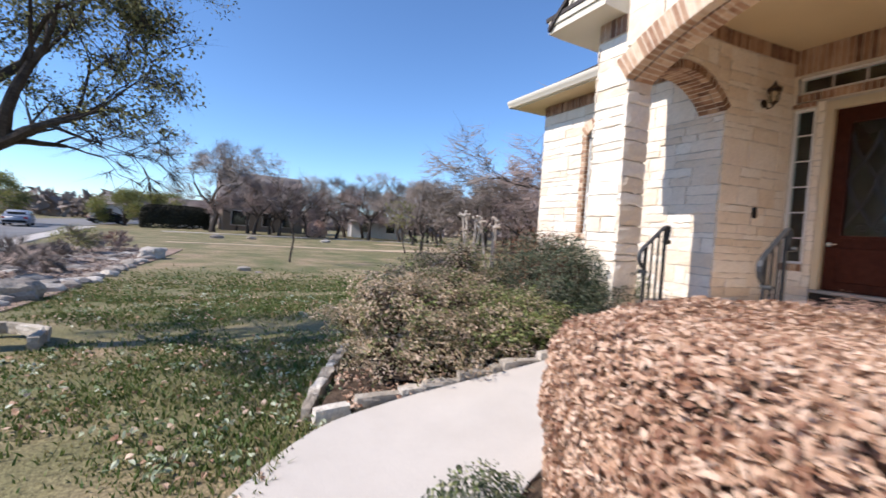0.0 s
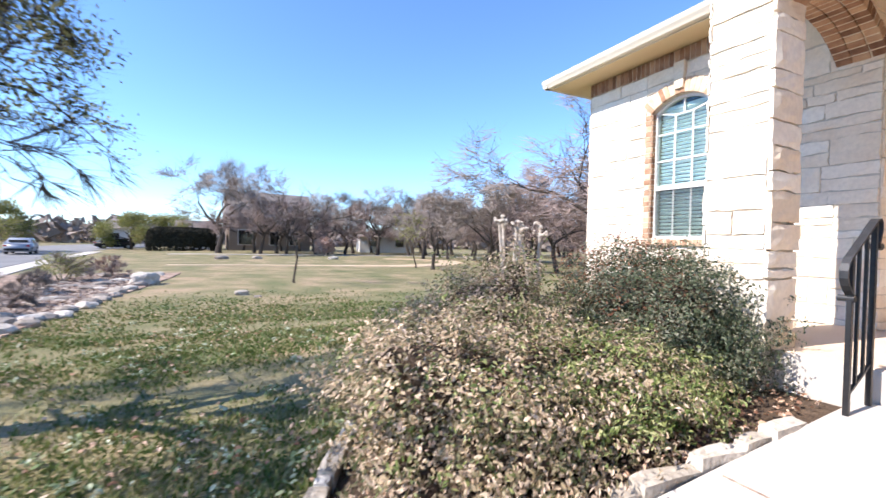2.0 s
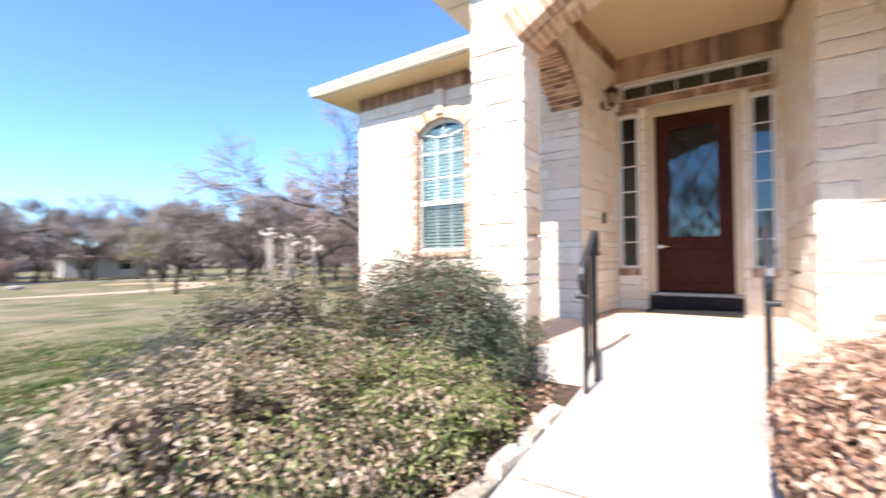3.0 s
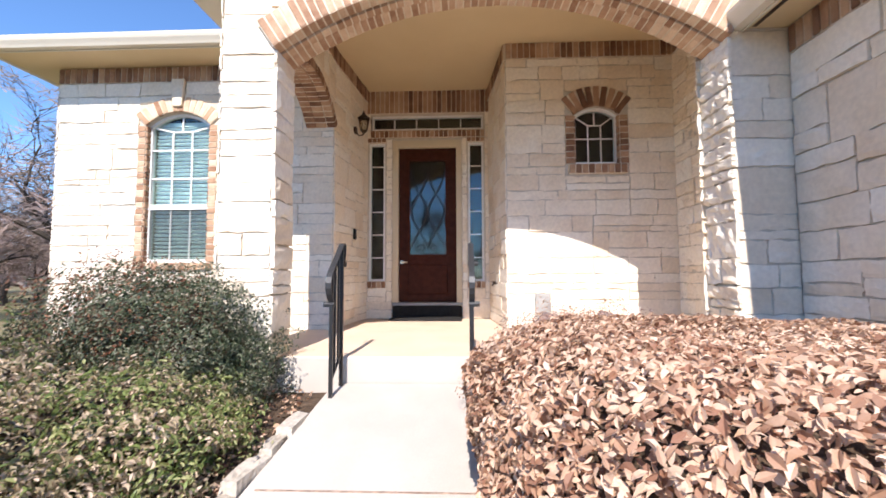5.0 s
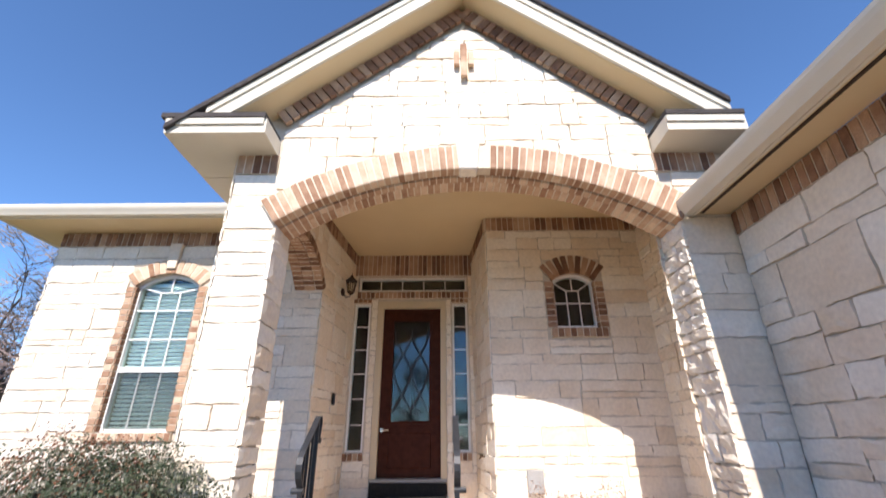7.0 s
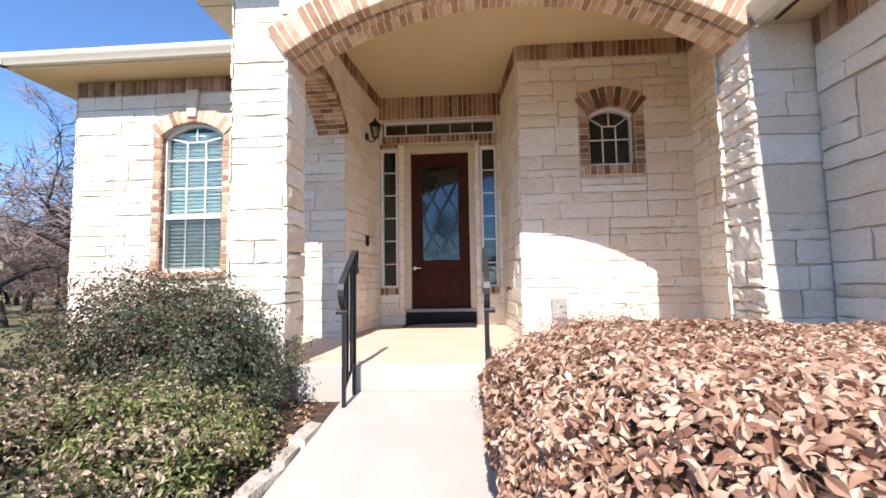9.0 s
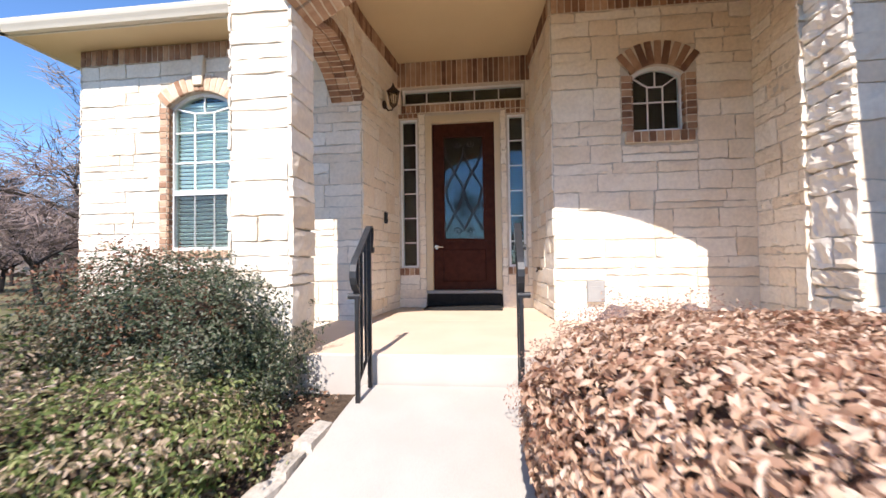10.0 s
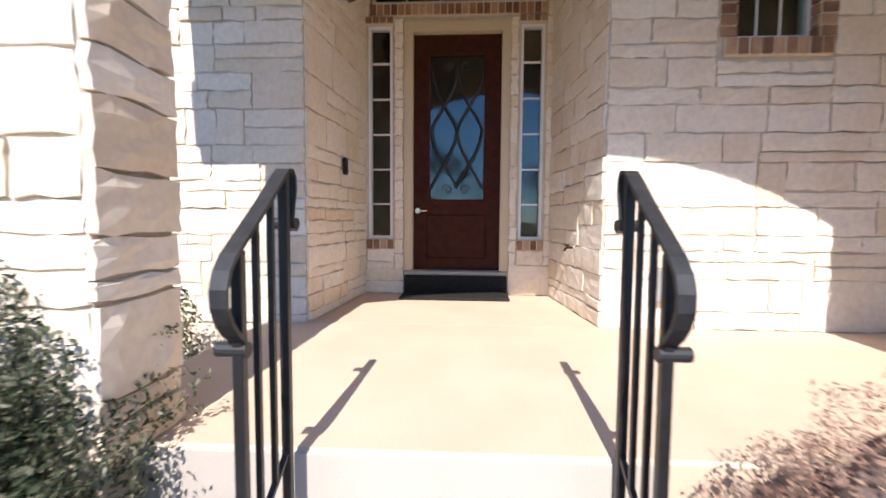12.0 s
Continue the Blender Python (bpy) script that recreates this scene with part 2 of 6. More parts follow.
def tube(bm, points, radii, sides=6, flat=1.0):
    """A round bar along the points, with closed ends."""
    points = [Vector(p) for p in points]
    if not hasattr(radii, "__len__"):
        radii = [radii] * len(points)
    rings, side = [], None
    for i, p in enumerate(points):
        t = (points[min(i + 1, len(points) - 1)] - points[max(i - 1, 0)])
        t = t.normalized() if t.length > 1e-9 else Vector((0, 0, 1))
        if side is None:
            side = t.orthogonal().normalized()
        side = (side - t * side.dot(t))
        side = side.normalized() if side.length > 1e-6 else t.orthogonal().normalized()
        up = t.cross(side)
        rings.append([bm.verts.new(p + radii[i] * (math.cos(a) * side + flat * math.sin(a) * up)) for a in [2 * math.pi * k / sides for k in range(sides)]])
    for a, b in zip(rings, rings[1:]):
        for k in range(sides):
            bm.faces.new((a[k], a[(k + 1) % sides], b[(k + 1) % sides], b[k]))
    bm.faces.new(rings[0][::-1])
    bm.faces.new(rings[-1])


def ribbon(bm, points, width, thick):
    """A flat bar bent along points in the x-z plane, its width along y."""
    rows = []
    for i, (x, z) in enumerate(points):
        a, b = points[max(i - 1, 0)], points[min(i + 1, len(points) - 1)]
        t = Vector((b[0] - a[0], 0, b[1] - a[1])).normalized()
        n = Vector((-t.z, 0, t.x)) * thick / 2
        p = Vector((x, 0, z))
        w = Vector((0, width / 2, 0))
        rows.append([bm.verts.new(q) for q in (p + n - w, p + n + w, p - n + w, p - n - w)])
    for a, b in zip(rows, rows[1:]):
        for k in range(4):
            bm.faces.new((a[k], a[(k + 1) % 4], b[(k + 1) % 4], b[k]))
    bm.faces.new(rows[0][::-1])
    bm.faces.new(rows[-1])


def smoothstep(a, b, x):
    t = min(1, max(0, (x - a) / (b - a)))
    return t * t * (3 - 2 * t)


def ground_z(x, y):
    z = -0.24 + 0.40 * smoothstep(0.4, 4.2, x) * (1 - smoothstep(5, 14, y)) * smoothstep(-6, -1, y) - 0.58 * smoothstep(2, 19, y)
    z -= 0.10 * smoothstep(-3, -12, x)
    return z


def walk_z(x):
    return -0.22 + 0.50 * smoothstep(0.0, 1.0, (x + 0.1) / 5.2 * 1.15)


class Wall:
    """A wall face in plan from A to B; out is the side it faces. Points by (along, up, outwards)."""

    def __init__(self, a, b, out):
        self.a, self.b = Vector((*a, 0)), Vector((*b, 0))
        self.t = (self.b - self.a).normalized()
        self.n = Vector((*out, 0)).normalized()
        self.length = (self.b - self.a).length

    def at(self, u, w, d=0.0):
        return self.a + self.t * u + self.n * d + Vector((0, 0, w))

    def slab(self, bm, u0, u1, w0, w1, d0, d1):
        prism(bm, [self.at(u0, w0, d0), self.at(u1, w0, d0), self.at(u1, w1, d0), self.at(u0, w1, d0)], self.n * (d1 - d0))

    def curved(self, bm, us, lo, hi, d0, d1):
        """Strips between two height functions."""
        for u0, u1 in zip(us, us[1:]):
            ring = [self.at(u0, lo(u0), d0), self.at(u1, lo(u1), d0), self.at(u1, hi(u1), d0), self.at(u0, hi(u0), d0)]
            prism(bm, ring, self.n * (d1 - d0))

    def matrix(self, u, w, d):
        m = Matrix((self.t, self.n, Vector((0, 0, 1)))).transposed().to_4x4()
        m.translation = self.at(u, w, d)
        return m


def stone(parent, wall, u0, u1, lo, hi, proud, rough, dr):
    """One split-faced block whose lower and upper edges may follow a curve."""
    craggy = rough > 0.007
    n = max(4, min(8, int((u1 - u0) / 0.09) + 2)) if not craggy else max(6, min(12, int((u1 - u0) / 0.04) + 2))
    rows = 5 if not craggy else 7
    shift = dr.uniform(0, 50)
    bm = bmesh.new()
    j = 0.0085
    proud += 0.006 * math.sin(shift * 7)
    us = [u0 + (u1 - u0) * i / (n - 1) for i in range(n)]
    grid = []
    for i, u in enumerate(us):
        col = []
        a, b = lo(u), hi(u)
        if b - a < 0.012:
            b = a + 0.012
        for k in range(rows):
            f = k / (rows - 1)
            w = a + (b - a) * f
            edge = i in (0, n - 1) or k in (0, rows - 1)
            uu = u + (0 if edge else dr.uniform(-0.012, 0.012))
            d = proud * 0.85
            if not edge:
                d = proud + 2.2 * rough * (noise.noise(Vector((u * 9 + shift, w * 9, 0))) + 0.6 * noise.noise(Vector((u * 22, w * 22 + shift, 3))))
            if edge:
                uu += (0.006 if i == 0 else -0.006 if i == n - 1 else 0) + dr.uniform(-j, j)
                w += (0.006 if k == 0 else -0.006 if k == rows - 1 else 0) + dr.uniform(-j, j)
            col.append(bm.verts.new(wall.at(uu, w, d)))
        grid.append(col)
    for i in range(n - 1):
        for k in range(rows - 1):
            bm.faces.new((grid[i][k], grid[i + 1][k], grid[i + 1][k + 1], grid[i][k + 1]))
    rim = [grid[i][0] for i in range(n)] + [grid[n - 1][k] for k in range(1, rows)] + [grid[i][rows - 1] for i in range(n - 2, -1, -1)] + [grid[0][k] for k in range(rows - 2, 0, -1)]
    rear = [bm.verts.new(v.co - wall.n * (proud * 0.85 + 0.004)) for v in rim]
    for i in range(len(rim)):
        k = (i + 1) % len(rim)
        bm.faces.new((rim[i], rear[i], rear[k], rim[k]))
    part("stone", bm, STONE, parent)


def lay(parent, wall, u0, u1, w0, w1, holes=(), lo=None, hi=None, seed=1, proud=0.014, rough=0.0032, size=1.0):
    """Coursed ashlar of uneven blocks over a wall face, leaving the holes free."""
    dr = random.Random(seed)
    w = w0
    while w < w1 - 0.02:
        h = dr.choice((0.20, 0.26, 0.31, 0.36)) * size
        top = w + h if w1 - (w + h) > 0.13 else w1
        cuts = [u0, u1]
        for a, b, c, d in holes:
            if c < top and d > w:
                cuts += [max(u0, a), min(u1, b)]
        cuts = sorted(set(cuts))
        for a, b in zip(cuts, cuts[1:]):
            if b - a < 0.02:
                continue
            mid, spans = (a + b) / 2, [(w, top)]
            for ha, hb, hc, hd in holes:
                if ha < mid < hb and hc < top and hd > w:
                    spans = [s for p, q in spans for s in ((p, min(q, hc)), (max(p, hd), q)) if s[1] - s[0] > 0.03]
            for p, q in spans:
                u = a
                while u < b - 0.01:
                    wd = dr.uniform(0.35, 1.25) * size
                    v = u + wd if b - (u + wd) > 0.2 else b
                    bands = [(p, q)]
                    if q - p > 0.17 and dr.random() < 0.82:
                        k = p + (q - p) * dr.choice((0.36, 0.5, 0.62))
                        bands = [(p, k), (k, q)]
                    for c, d in bands:
                        x0 = u
                        while x0 < v - 0.01:
                            ww = dr.uniform(0.20, 0.66) * size * (1.15 if d - c < 0.16 else 0.9)
                            x1 = x0 + ww if v - (x0 + ww) > 0.15 else v
                            us = [x0 + (x1 - x0) * k / 6 for k in range(7)]
                            low = (lambda x, c=c: max(c, lo(x))) if lo else (lambda x, c=c: c)
                            high = (lambda x, d=d: min(d, hi(x))) if hi else (lambda x, d=d: d)
                            good = [x for x in us if high(x) - low(x) > 0.015]
                            if len(good) > 1:
                                stone(parent, wall, good[0], good[-1], low, high, proud + dr.uniform(-0.004, 0.005), rough, dr)
                            x0 = x1
                    u = v
        w = top


bm = bmesh.new()
box(bm, (-0.5, -0.5, -0.5), (0.5, 0.5, 0.5))
bmesh.ops.bevel(bm, geom=bm.edges[:], offset=0.05, segments=1, affect="EDGES")
BRICK_MESH = bpy.data.meshes.new("brick")
bm.to_mesh(BRICK_MESH)
bm.free()
BRICK_MESH.materials.append(BRICK)
PALE_MESH = BRICK_MESH.copy()
PALE_MESH.materials[0] = PALE_BRICK


def brick(parent, m, sx, sy, sz, pale=False):
    ob = new("brick", PALE_MESH if pale else BRICK_MESH)
    ob.parent = parent
    ob.matrix_local = m @ Matrix.Diagonal((sx, sy, sz, 1))
    return ob


def bed(parent, wall, u0, u1, w0, w1, depth):
    """The mortar that brick pieces are set in, a little behind their faces."""
    bm = bmesh.new()
    wall.slab(bm, u0 + 0.002, u1 - 0.002, w0 + 0.002, w1 - 0.002, -0.002, depth - 0.008)
    part("mortar_bed", bm, BRICK_MORTAR, parent)


def soldiers(parent, wall, u0, u1, w0, w1, depth=0.03, pitch=0.075, pale=False):
    """A band of bricks on end."""
    n = max(1, round((u1 - u0) / pitch))
    bed(parent, wall, u0, u1, w0, w1, depth)
    for i in range(n):
        u = u0 + (i + 0.5) * (u1 - u0) / n
        brick(parent, wall.matrix(u, (w0 + w1) / 2, depth / 2 + rng.uniform(-0.003, 0.003)), (u1 - u0) / n - 0.012, depth, w1 - w0 - 0.012, pale)


def stack(parent, wall, u0, u1, w0, w1, depth=0.03, pitch=0.075, pale=False):
    """A column of bricks laid flat, long and short by turns."""
    n = max(1, round((w1 - w0) / pitch))
    bed(parent, wall, u0, u1, w0, w1, depth)
    for i in range(n):
        w = w0 + (i + 0.5) * (w1 - w0) / n
        brick(parent, wall.matrix((u0 + u1) / 2, w, depth / 2 + rng.uniform(-0.003, 0.003)), u1 - u0 - 0.012, depth, (w1 - w0) / n - 0.012, pale)


def arch_bricks(parent, wall, cu, cw, r0, r1, a0, a1, d0, d1, pitch=0.07, skip=None, pale=False):
    """Voussoirs round a centre; angles in radians from upright."""
    n = max(1, round((a1 - a0) * r0 / pitch))
    bm = bmesh.new()
    for i in range(n):
        p, q = a0 + (a1 - a0) * i / n, a0 + (a1 - a0) * (i + 1) / n
        at = lambda a, r: wall.at(cu + r * math.sin(a), cw + r * math.cos(a), d0 + 0.003)
        prism(bm, [at(p, r0 + 0.007), at(q, r0 + 0.007), at(q, r1 - 0.007), at(p, r1 - 0.007)], wall.n * (d1 - d0 - 0.010))
    part("mortar_bed", bm, BRICK_MORTAR, parent)
    for i in range(n):
        a = a0 + (i + 0.5) * (a1 - a0) / n
        if skip and abs(a) < skip:
            continue
        r = (r0 + r1) / 2
        m = wall.matrix(cu + r * math.sin(a), cw + r * math.cos(a), (d0 + d1) / 2 + rng.uniform(-0.004, 0.004)) @ Matrix.Rotation(a, 4, "Y")
        brick(parent, m, (a1 - a0) * (r0 + r1) / 2 / n - 0.014, d1 - d0, r1 - r0 - 0.006, pale)


def leaves(name, material, points, size, parent=None, label="", seed=1, shape=0.45, up=0.3, fold=0.25):
    """Many small folded leaves at (place, outward way); one mesh."""
    r = np.random.RandomState(seed)
    P = np.array([p for p, _ in points], float)
    N = np.array([n for _, n in points], float)
    k = len(P)
    N = N + r.normal(0, 0.55, (k, 3)) + np.array((0, 0, up))
    N /= np.linalg.norm(N, axis=1)[:, None] + 1e-9
    T = np.cross(N, r.normal(0, 1, (k, 3)))
    T /= np.linalg.norm(T, axis=1)[:, None] + 1e-9
    S = np.cross(N, T)
    L = (size * r.uniform(0.6, 1.25, k))[:, None]
    W = L * shape * r.uniform(0.8, 1.2, (k, 1))
    f = L * fold * r.uniform(-0.6, 1.4, (k, 1))
    curl = L * r.uniform(-0.05, 0.35, (k, 1))
    rows = [P - T * L / 2, P - T * L * 0.17 + N * curl * 0.25, P + T * L * 0.17 + N * curl * 0.15, P + T * L / 2 - N * curl * 0.5]
    ribs = [rows[0], rows[1], rows[2], rows[3]]
    sides = [ribs[1] + S * W / 2 + N * f, ribs[2] + S * W * 0.42 + N * f, ribs[1] - S * W / 2 + N * f, ribs[2] - S * W * 0.42 + N * f]
    V = np.stack(ribs + sides, 1).reshape(-1, 3)
    F = []
    for i in range(k):
        b = 8 * i
        F += [(b, b + 1, b + 4), (b + 1, b + 2, b + 5, b + 4), (b + 2, b + 3, b + 5), (b, b + 6, b + 1), (b + 1, b + 6, b + 7, b + 2), (b + 2, b + 7, b + 3)]
    return tagged(raw(name, V.tolist(), F, material, parent, label), kind="stuff")


def lump(p, seed, amount, scale):
    return 1 + amount * noise.noise(Vector(p) * scale + Vector((seed * 7.1, 0, 0)))


def blob_points(count, c, r, seed, amount=0.18, scale=1.6, depth=0.18, low=-0.3, power=2.0, warp=None):
    """Places and ways over an uneven rounded mass."""
    warp = warp or (lambda p: p)
    dr = random.Random(seed)
    out = []
    while len(out) < count:
        v = Vector((dr.gauss(0, 1), dr.gauss(0, 1), dr.gauss(0, 1))).normalized()
        if v.z < low:
            continue
        q = (abs(v.x) ** power + abs(v.y) ** power + abs(v.z) ** power) ** (-1 / power)
        w = v * q
        s = lump(w, seed, amount, scale) * lump(w, seed + 3, amount * 0.6, scale * 3) * (1 - depth * dr.random() ** 2)
        out.append((warp((c[0] + w.x * r[0] * s, c[1] + w.y * r[1] * s, c[2] + w.z * r[2] * s)), (v.x, v.y, v.z)))
    return out


def grow(verts, faces, p, way, length, radius, level, dr, spread, tips, bend=0.25, split=(2, 4), sides=5, droop=0.0, thin=0.012):
    """Adds a crooked limb and its branches to a list of faces; the fine ends go to tips."""
    n = 4 if level > 1 else 3
    pts, rad, d = [Vector(p)], [radius], Vector(way).normalized()
    for i in range(n):
        d = (d + Vector((dr.gauss(0, bend), dr.gauss(0, bend), dr.gauss(0, bend) * 0.6 - droop))).normalized()
        pts.append(pts[-1] + d * length / n)
        rad.append(radius * (1 - 0.45 * (i + 1) / n))
    side = None
    base = len(verts)
    for i, q in enumerate(pts):
        t = (pts[min(i + 1, n)] - pts[max(i - 1, 0)]).normalized()
        s = t.orthogonal().normalized() if side is None else (side - t * side.dot(t)).normalized()
        side = s
        u = t.cross(s)
        for k in range(sides):
            a = 2 * math.pi * k / sides
            verts.append(q + rad[i] * (math.cos(a) * s + math.sin(a) * u))
    for i in range(n):
        for k in range(sides):
            k2 = (k + 1) % sides
            faces.append((base + i * sides + k, base + i * sides + k2, base + (i + 1) * sides + k2, base + (i + 1) * sides + k))
    if level == 0:
        tips.append((pts[-1], d))
        tips.append((pts[-2], d))
        return
    for i in range(dr.randint(*split)):
        k = dr.choice((n, n, n - 1, n - 1, n - 2)) if i else n
        turn = Vector((dr.gauss(0, 1), dr.gauss(0, 1), dr.gauss(0, 0.6))).normalized()
        w = (d + turn * spread).normalized()
        grow(verts, faces, pts[k], w, length * dr.uniform(0.6, 0.85), max(thin, rad[k] * dr.uniform(0.55, 0.75)), level - 1, dr, spread, tips, bend, split, max(3, sides - 1), droop, thin)

# ---- the house ----
XF, XR = 3.90, 4.25          # portico front and rear face
XN, XD = 5.83, 7.17          # main front wall and door wall
FLOOR, CEIL = 0.475, 4.03
CY, HALF, SPRING, RISE = 1.945, 1.805, 2.985, 0.55
RAD = (HALF * HALF + RISE * RISE) / (2 * RISE)
ARC0 = SPRING + RISE - RAD
PIER_L, PIER_R = CY + HALF, CY - HALF
GARAGE_Y, GARAGE_X = -0.32, 1.15
RIDGE_Y, APEX, PITCH = 2.02, 5.90, 0.807


def wall_part(name, bm, label, material=MORTAR):
    return tagged(part(name, bm, material), label, "wall", kind="structure")


def intrados(y):
    return ARC0 + math.sqrt(max(0.0, RAD * RAD - (y - CY) ** 2)) if abs(y - CY) < HALF else 0.2


# portico front: two piers, the arch and the gable over it
front = Wall((XF, 4.19), (XF, -0.32), (-1, 0))      # u = 4.19 - y
Y0 = 4.19
bm = bmesh.new()
box(bm, (XF, PIER_L, 0.15), (XR, Y0, 3.72))
box(bm, (XF, -0.40, 0.0), (XR, PIER_R, 3.72))
prism(bm, [(XF + 0.001, PIER_L, 3.721), (XF + 0.001, Y0, 3.721), (XF + 0.001, Y0, APEX - 0.06 - PITCH * (Y0 - RIDGE_Y)), (XF + 0.001, PIER_L, APEX - 0.06 - PITCH * (PIER_L - RIDGE_Y))], (XR - XF, 0, 0))
prism(bm, [(XF + 0.001, -0.30, 3.721), (XF + 0.001, PIER_R, 3.721), (XF + 0.001, PIER_R, APEX - 0.06 + PITCH * (PIER_R - RIDGE_Y)), (XF + 0.001, -0.30, APEX - 0.06 + PITCH * (-0.30 - RIDGE_Y))], (XR - XF, 0, 0))
us = [Y0 - PIER_L + (2 * HALF) * i / 28 for i in range(29)]
gable_hi = lambda u: APEX - 0.20 - PITCH * abs((Y0 - u) - RIDGE_Y)
front.curved(bm, us, lambda u: intrados(Y0 - u) if abs(Y0 - u - CY) < HALF - 1e-6 else SPRING, gable_hi, 0.0, -(XR - XF))
wall_front = wall_part("wall_portico", bm, "white limestone portico front with a wide arch and gable")
def arch_top(u):
    y = Y0 - u
    r = RAD + 0.255
    return ARC0 + math.sqrt(max(0, r * r - (y - CY) ** 2)) if abs(y - CY) < HALF + 0.07 else 0.0
lay(wall_front, front, 0.0, Y0 - PIER_L, 0.18, 3.50, seed=11, size=1.1)
lay(wall_front, front, Y0 - PIER_R, Y0 + 0.32, 0.05, 3.50, seed=12)
lay(wall_front, front, Y0 - 3.79, Y0 - 0.27, 3.02, 5.75, lo=arch_top, hi=lambda u: gable_hi(u) - 0.27, seed=13, proud=0.024, rough=0.003, size=1.0)
soldiers(wall_front, front, 0.0, Y0 - 3.80, 3.50, 3.71, 0.03)
soldiers(wall_front, front, Y0 - 0.27, Y0 + 0.32, 3.50, 3.71, 0.03)
# arch rings: face course and two soffit courses
A1 = math.asin(HALF / RAD)
arch_bricks(wall_front, front, Y0 - CY, ARC0, RAD - 0.012, RAD + 0.255, -A1, A1, -0.07, 0.06, 0.066, skip=0.036, pale=True)
arch_bricks(wall_front, front, Y0 - CY, ARC0, RAD - 0.030, RAD + 0.03, -A1, A1, -0.165, -0.075, 0.066, pale=True)
arch_bricks(wall_front, front, Y0 - CY, ARC0, RAD - 0.020, RAD + 0.03, -A1, A1, -0.345, -0.17, 0.066, pale=True)
bm = bmesh.new()
prism(bm, [(XF - 0.085, 1.90, 3.82), (XF - 0.085, 2.13, 3.82), (XF - 0.085, 2.10, 3.505), (XF - 0.085, 1.93, 3.505)], (0.16, 0, 0))
bmesh.ops.bevel(bm, geom=bm.edges[:], offset=0.012, segments=1, affect="EDGES")
part("keystone", bm, STONE, wall_front, "pale limestone keystone")
# sloped brick frieze under the rakes, and the cross of bricks
for s in (-1, 1):
    n = 27
    a = math.atan(PITCH) * s
    for i in range(n):
        dy = (i + 0.5) * 1.82 / n
        w = APEX - 0.315 - PITCH * dy
        m = front.matrix(Y0 - RIDGE_Y + s * dy, w, 0.05) @ Matrix.Rotation(a, 4, "Y")
        brick(wall_front, m, 1.82 / n * 1.285 - 0.012, 0.05, 0.19)
for du, w, sx, sz in ((0, 4.98, 0.075, 0.2), (0, 4.73, 0.075, 0.2), (0, 4.86, 0.075, 0.1), (-0.075, 4.88, 0.065, 0.19), (0.075, 4.88, 0.065, 0.19)):
    brick(wall_front, front.matrix(Y0 - 2.025 + du, w, 0.065), sx - 0.008, 0.05, sz - 0.008, True)

# faces of the two piers
pier_in = Wall((XF, PIER_L), (XR, PIER_L), (0, -1))
lay(wall_front, pier_in, -0.02, XR - XF + 0.01, FLOOR, SPRING, seed=14, rough=0.006, proud=0.03)
pier_out = Wall((XF, Y0), (XR, Y0), (0, 1))
lay(wall_front, pier_out, -0.02, XR - XF, 0.1, 3.5, seed=15)
soldiers(wall_front, pier_out, 0.0, XR - XF, 3.50, 3.71, 0.03)
pier_right = Wall((XF, PIER_R), (XR, PIER_R), (0, 1))
lay(wall_front, pier_right, -0.03, XR - XF + 0.03, FLOOR, SPRING, seed=16, rough=0.013, proud=0.03, size=0.9)
pier_back = Wall((XR, -0.38), (XR, PIER_R), (1, 0))
lay(wall_front, pier_back, 0.0, 0.59, FLOOR, CEIL, seed=17)

# side of the portico: an arched opening between pier and house
SIDE_Y = 3.83
side = Wall((XR, SIDE_Y), (XN, SIDE_Y), (0, -1))
SC, SH, SZ, SRISE = 0.79, 0.786, 3.0, 0.36
SR = (SH * SH + SRISE ** 2) / (2 * SRISE)
SARC = SZ + SRISE - SR
side_lo = lambda u: SARC + math.sqrt(max(0, SR * SR - (u - SC) ** 2)) if abs(u - SC) < SH else SZ
bm = bmesh.new()
side.curved(bm, [0.0] + [SC - SH + 2 * SH * i / 14 for i in range(15)] + [XN - XR], side_lo, lambda u: CEIL + 0.1, 0.0, -0.355)
wall_side = wall_part("wall_portico_side", bm, "limestone portico side with a small brick arch")
lay(wall_side, side, 0.0, XN - XR, 3.0, CEIL - 0.2, lo=lambda u: (SARC + math.sqrt((SR + 0.1) ** 2 - (u - SC) ** 2)) if abs(u - SC) < SH + 0.05 else 3.0, seed=18)
soldiers(wall_side, side, 0.0, XN - XR, CEIL - 0.2, CEIL, 0.03)
SA = math.asin(SH / SR)
arch_bricks(wall_side, side, SC, SARC, SR - 0.012, SR + 0.1, -SA, SA, -0.085, 0.022, 0.072)
arch_bricks(wall_side, side, SC, SARC, SR - 0.02, SR + 0.05, -SA, SA, -0.22, -0.09, 0.072)
arch_bricks(wall_side, side, SC, SARC, SR - 0.02, SR + 0.05, -SA, SA, -0.35, -0.225, 0.072)

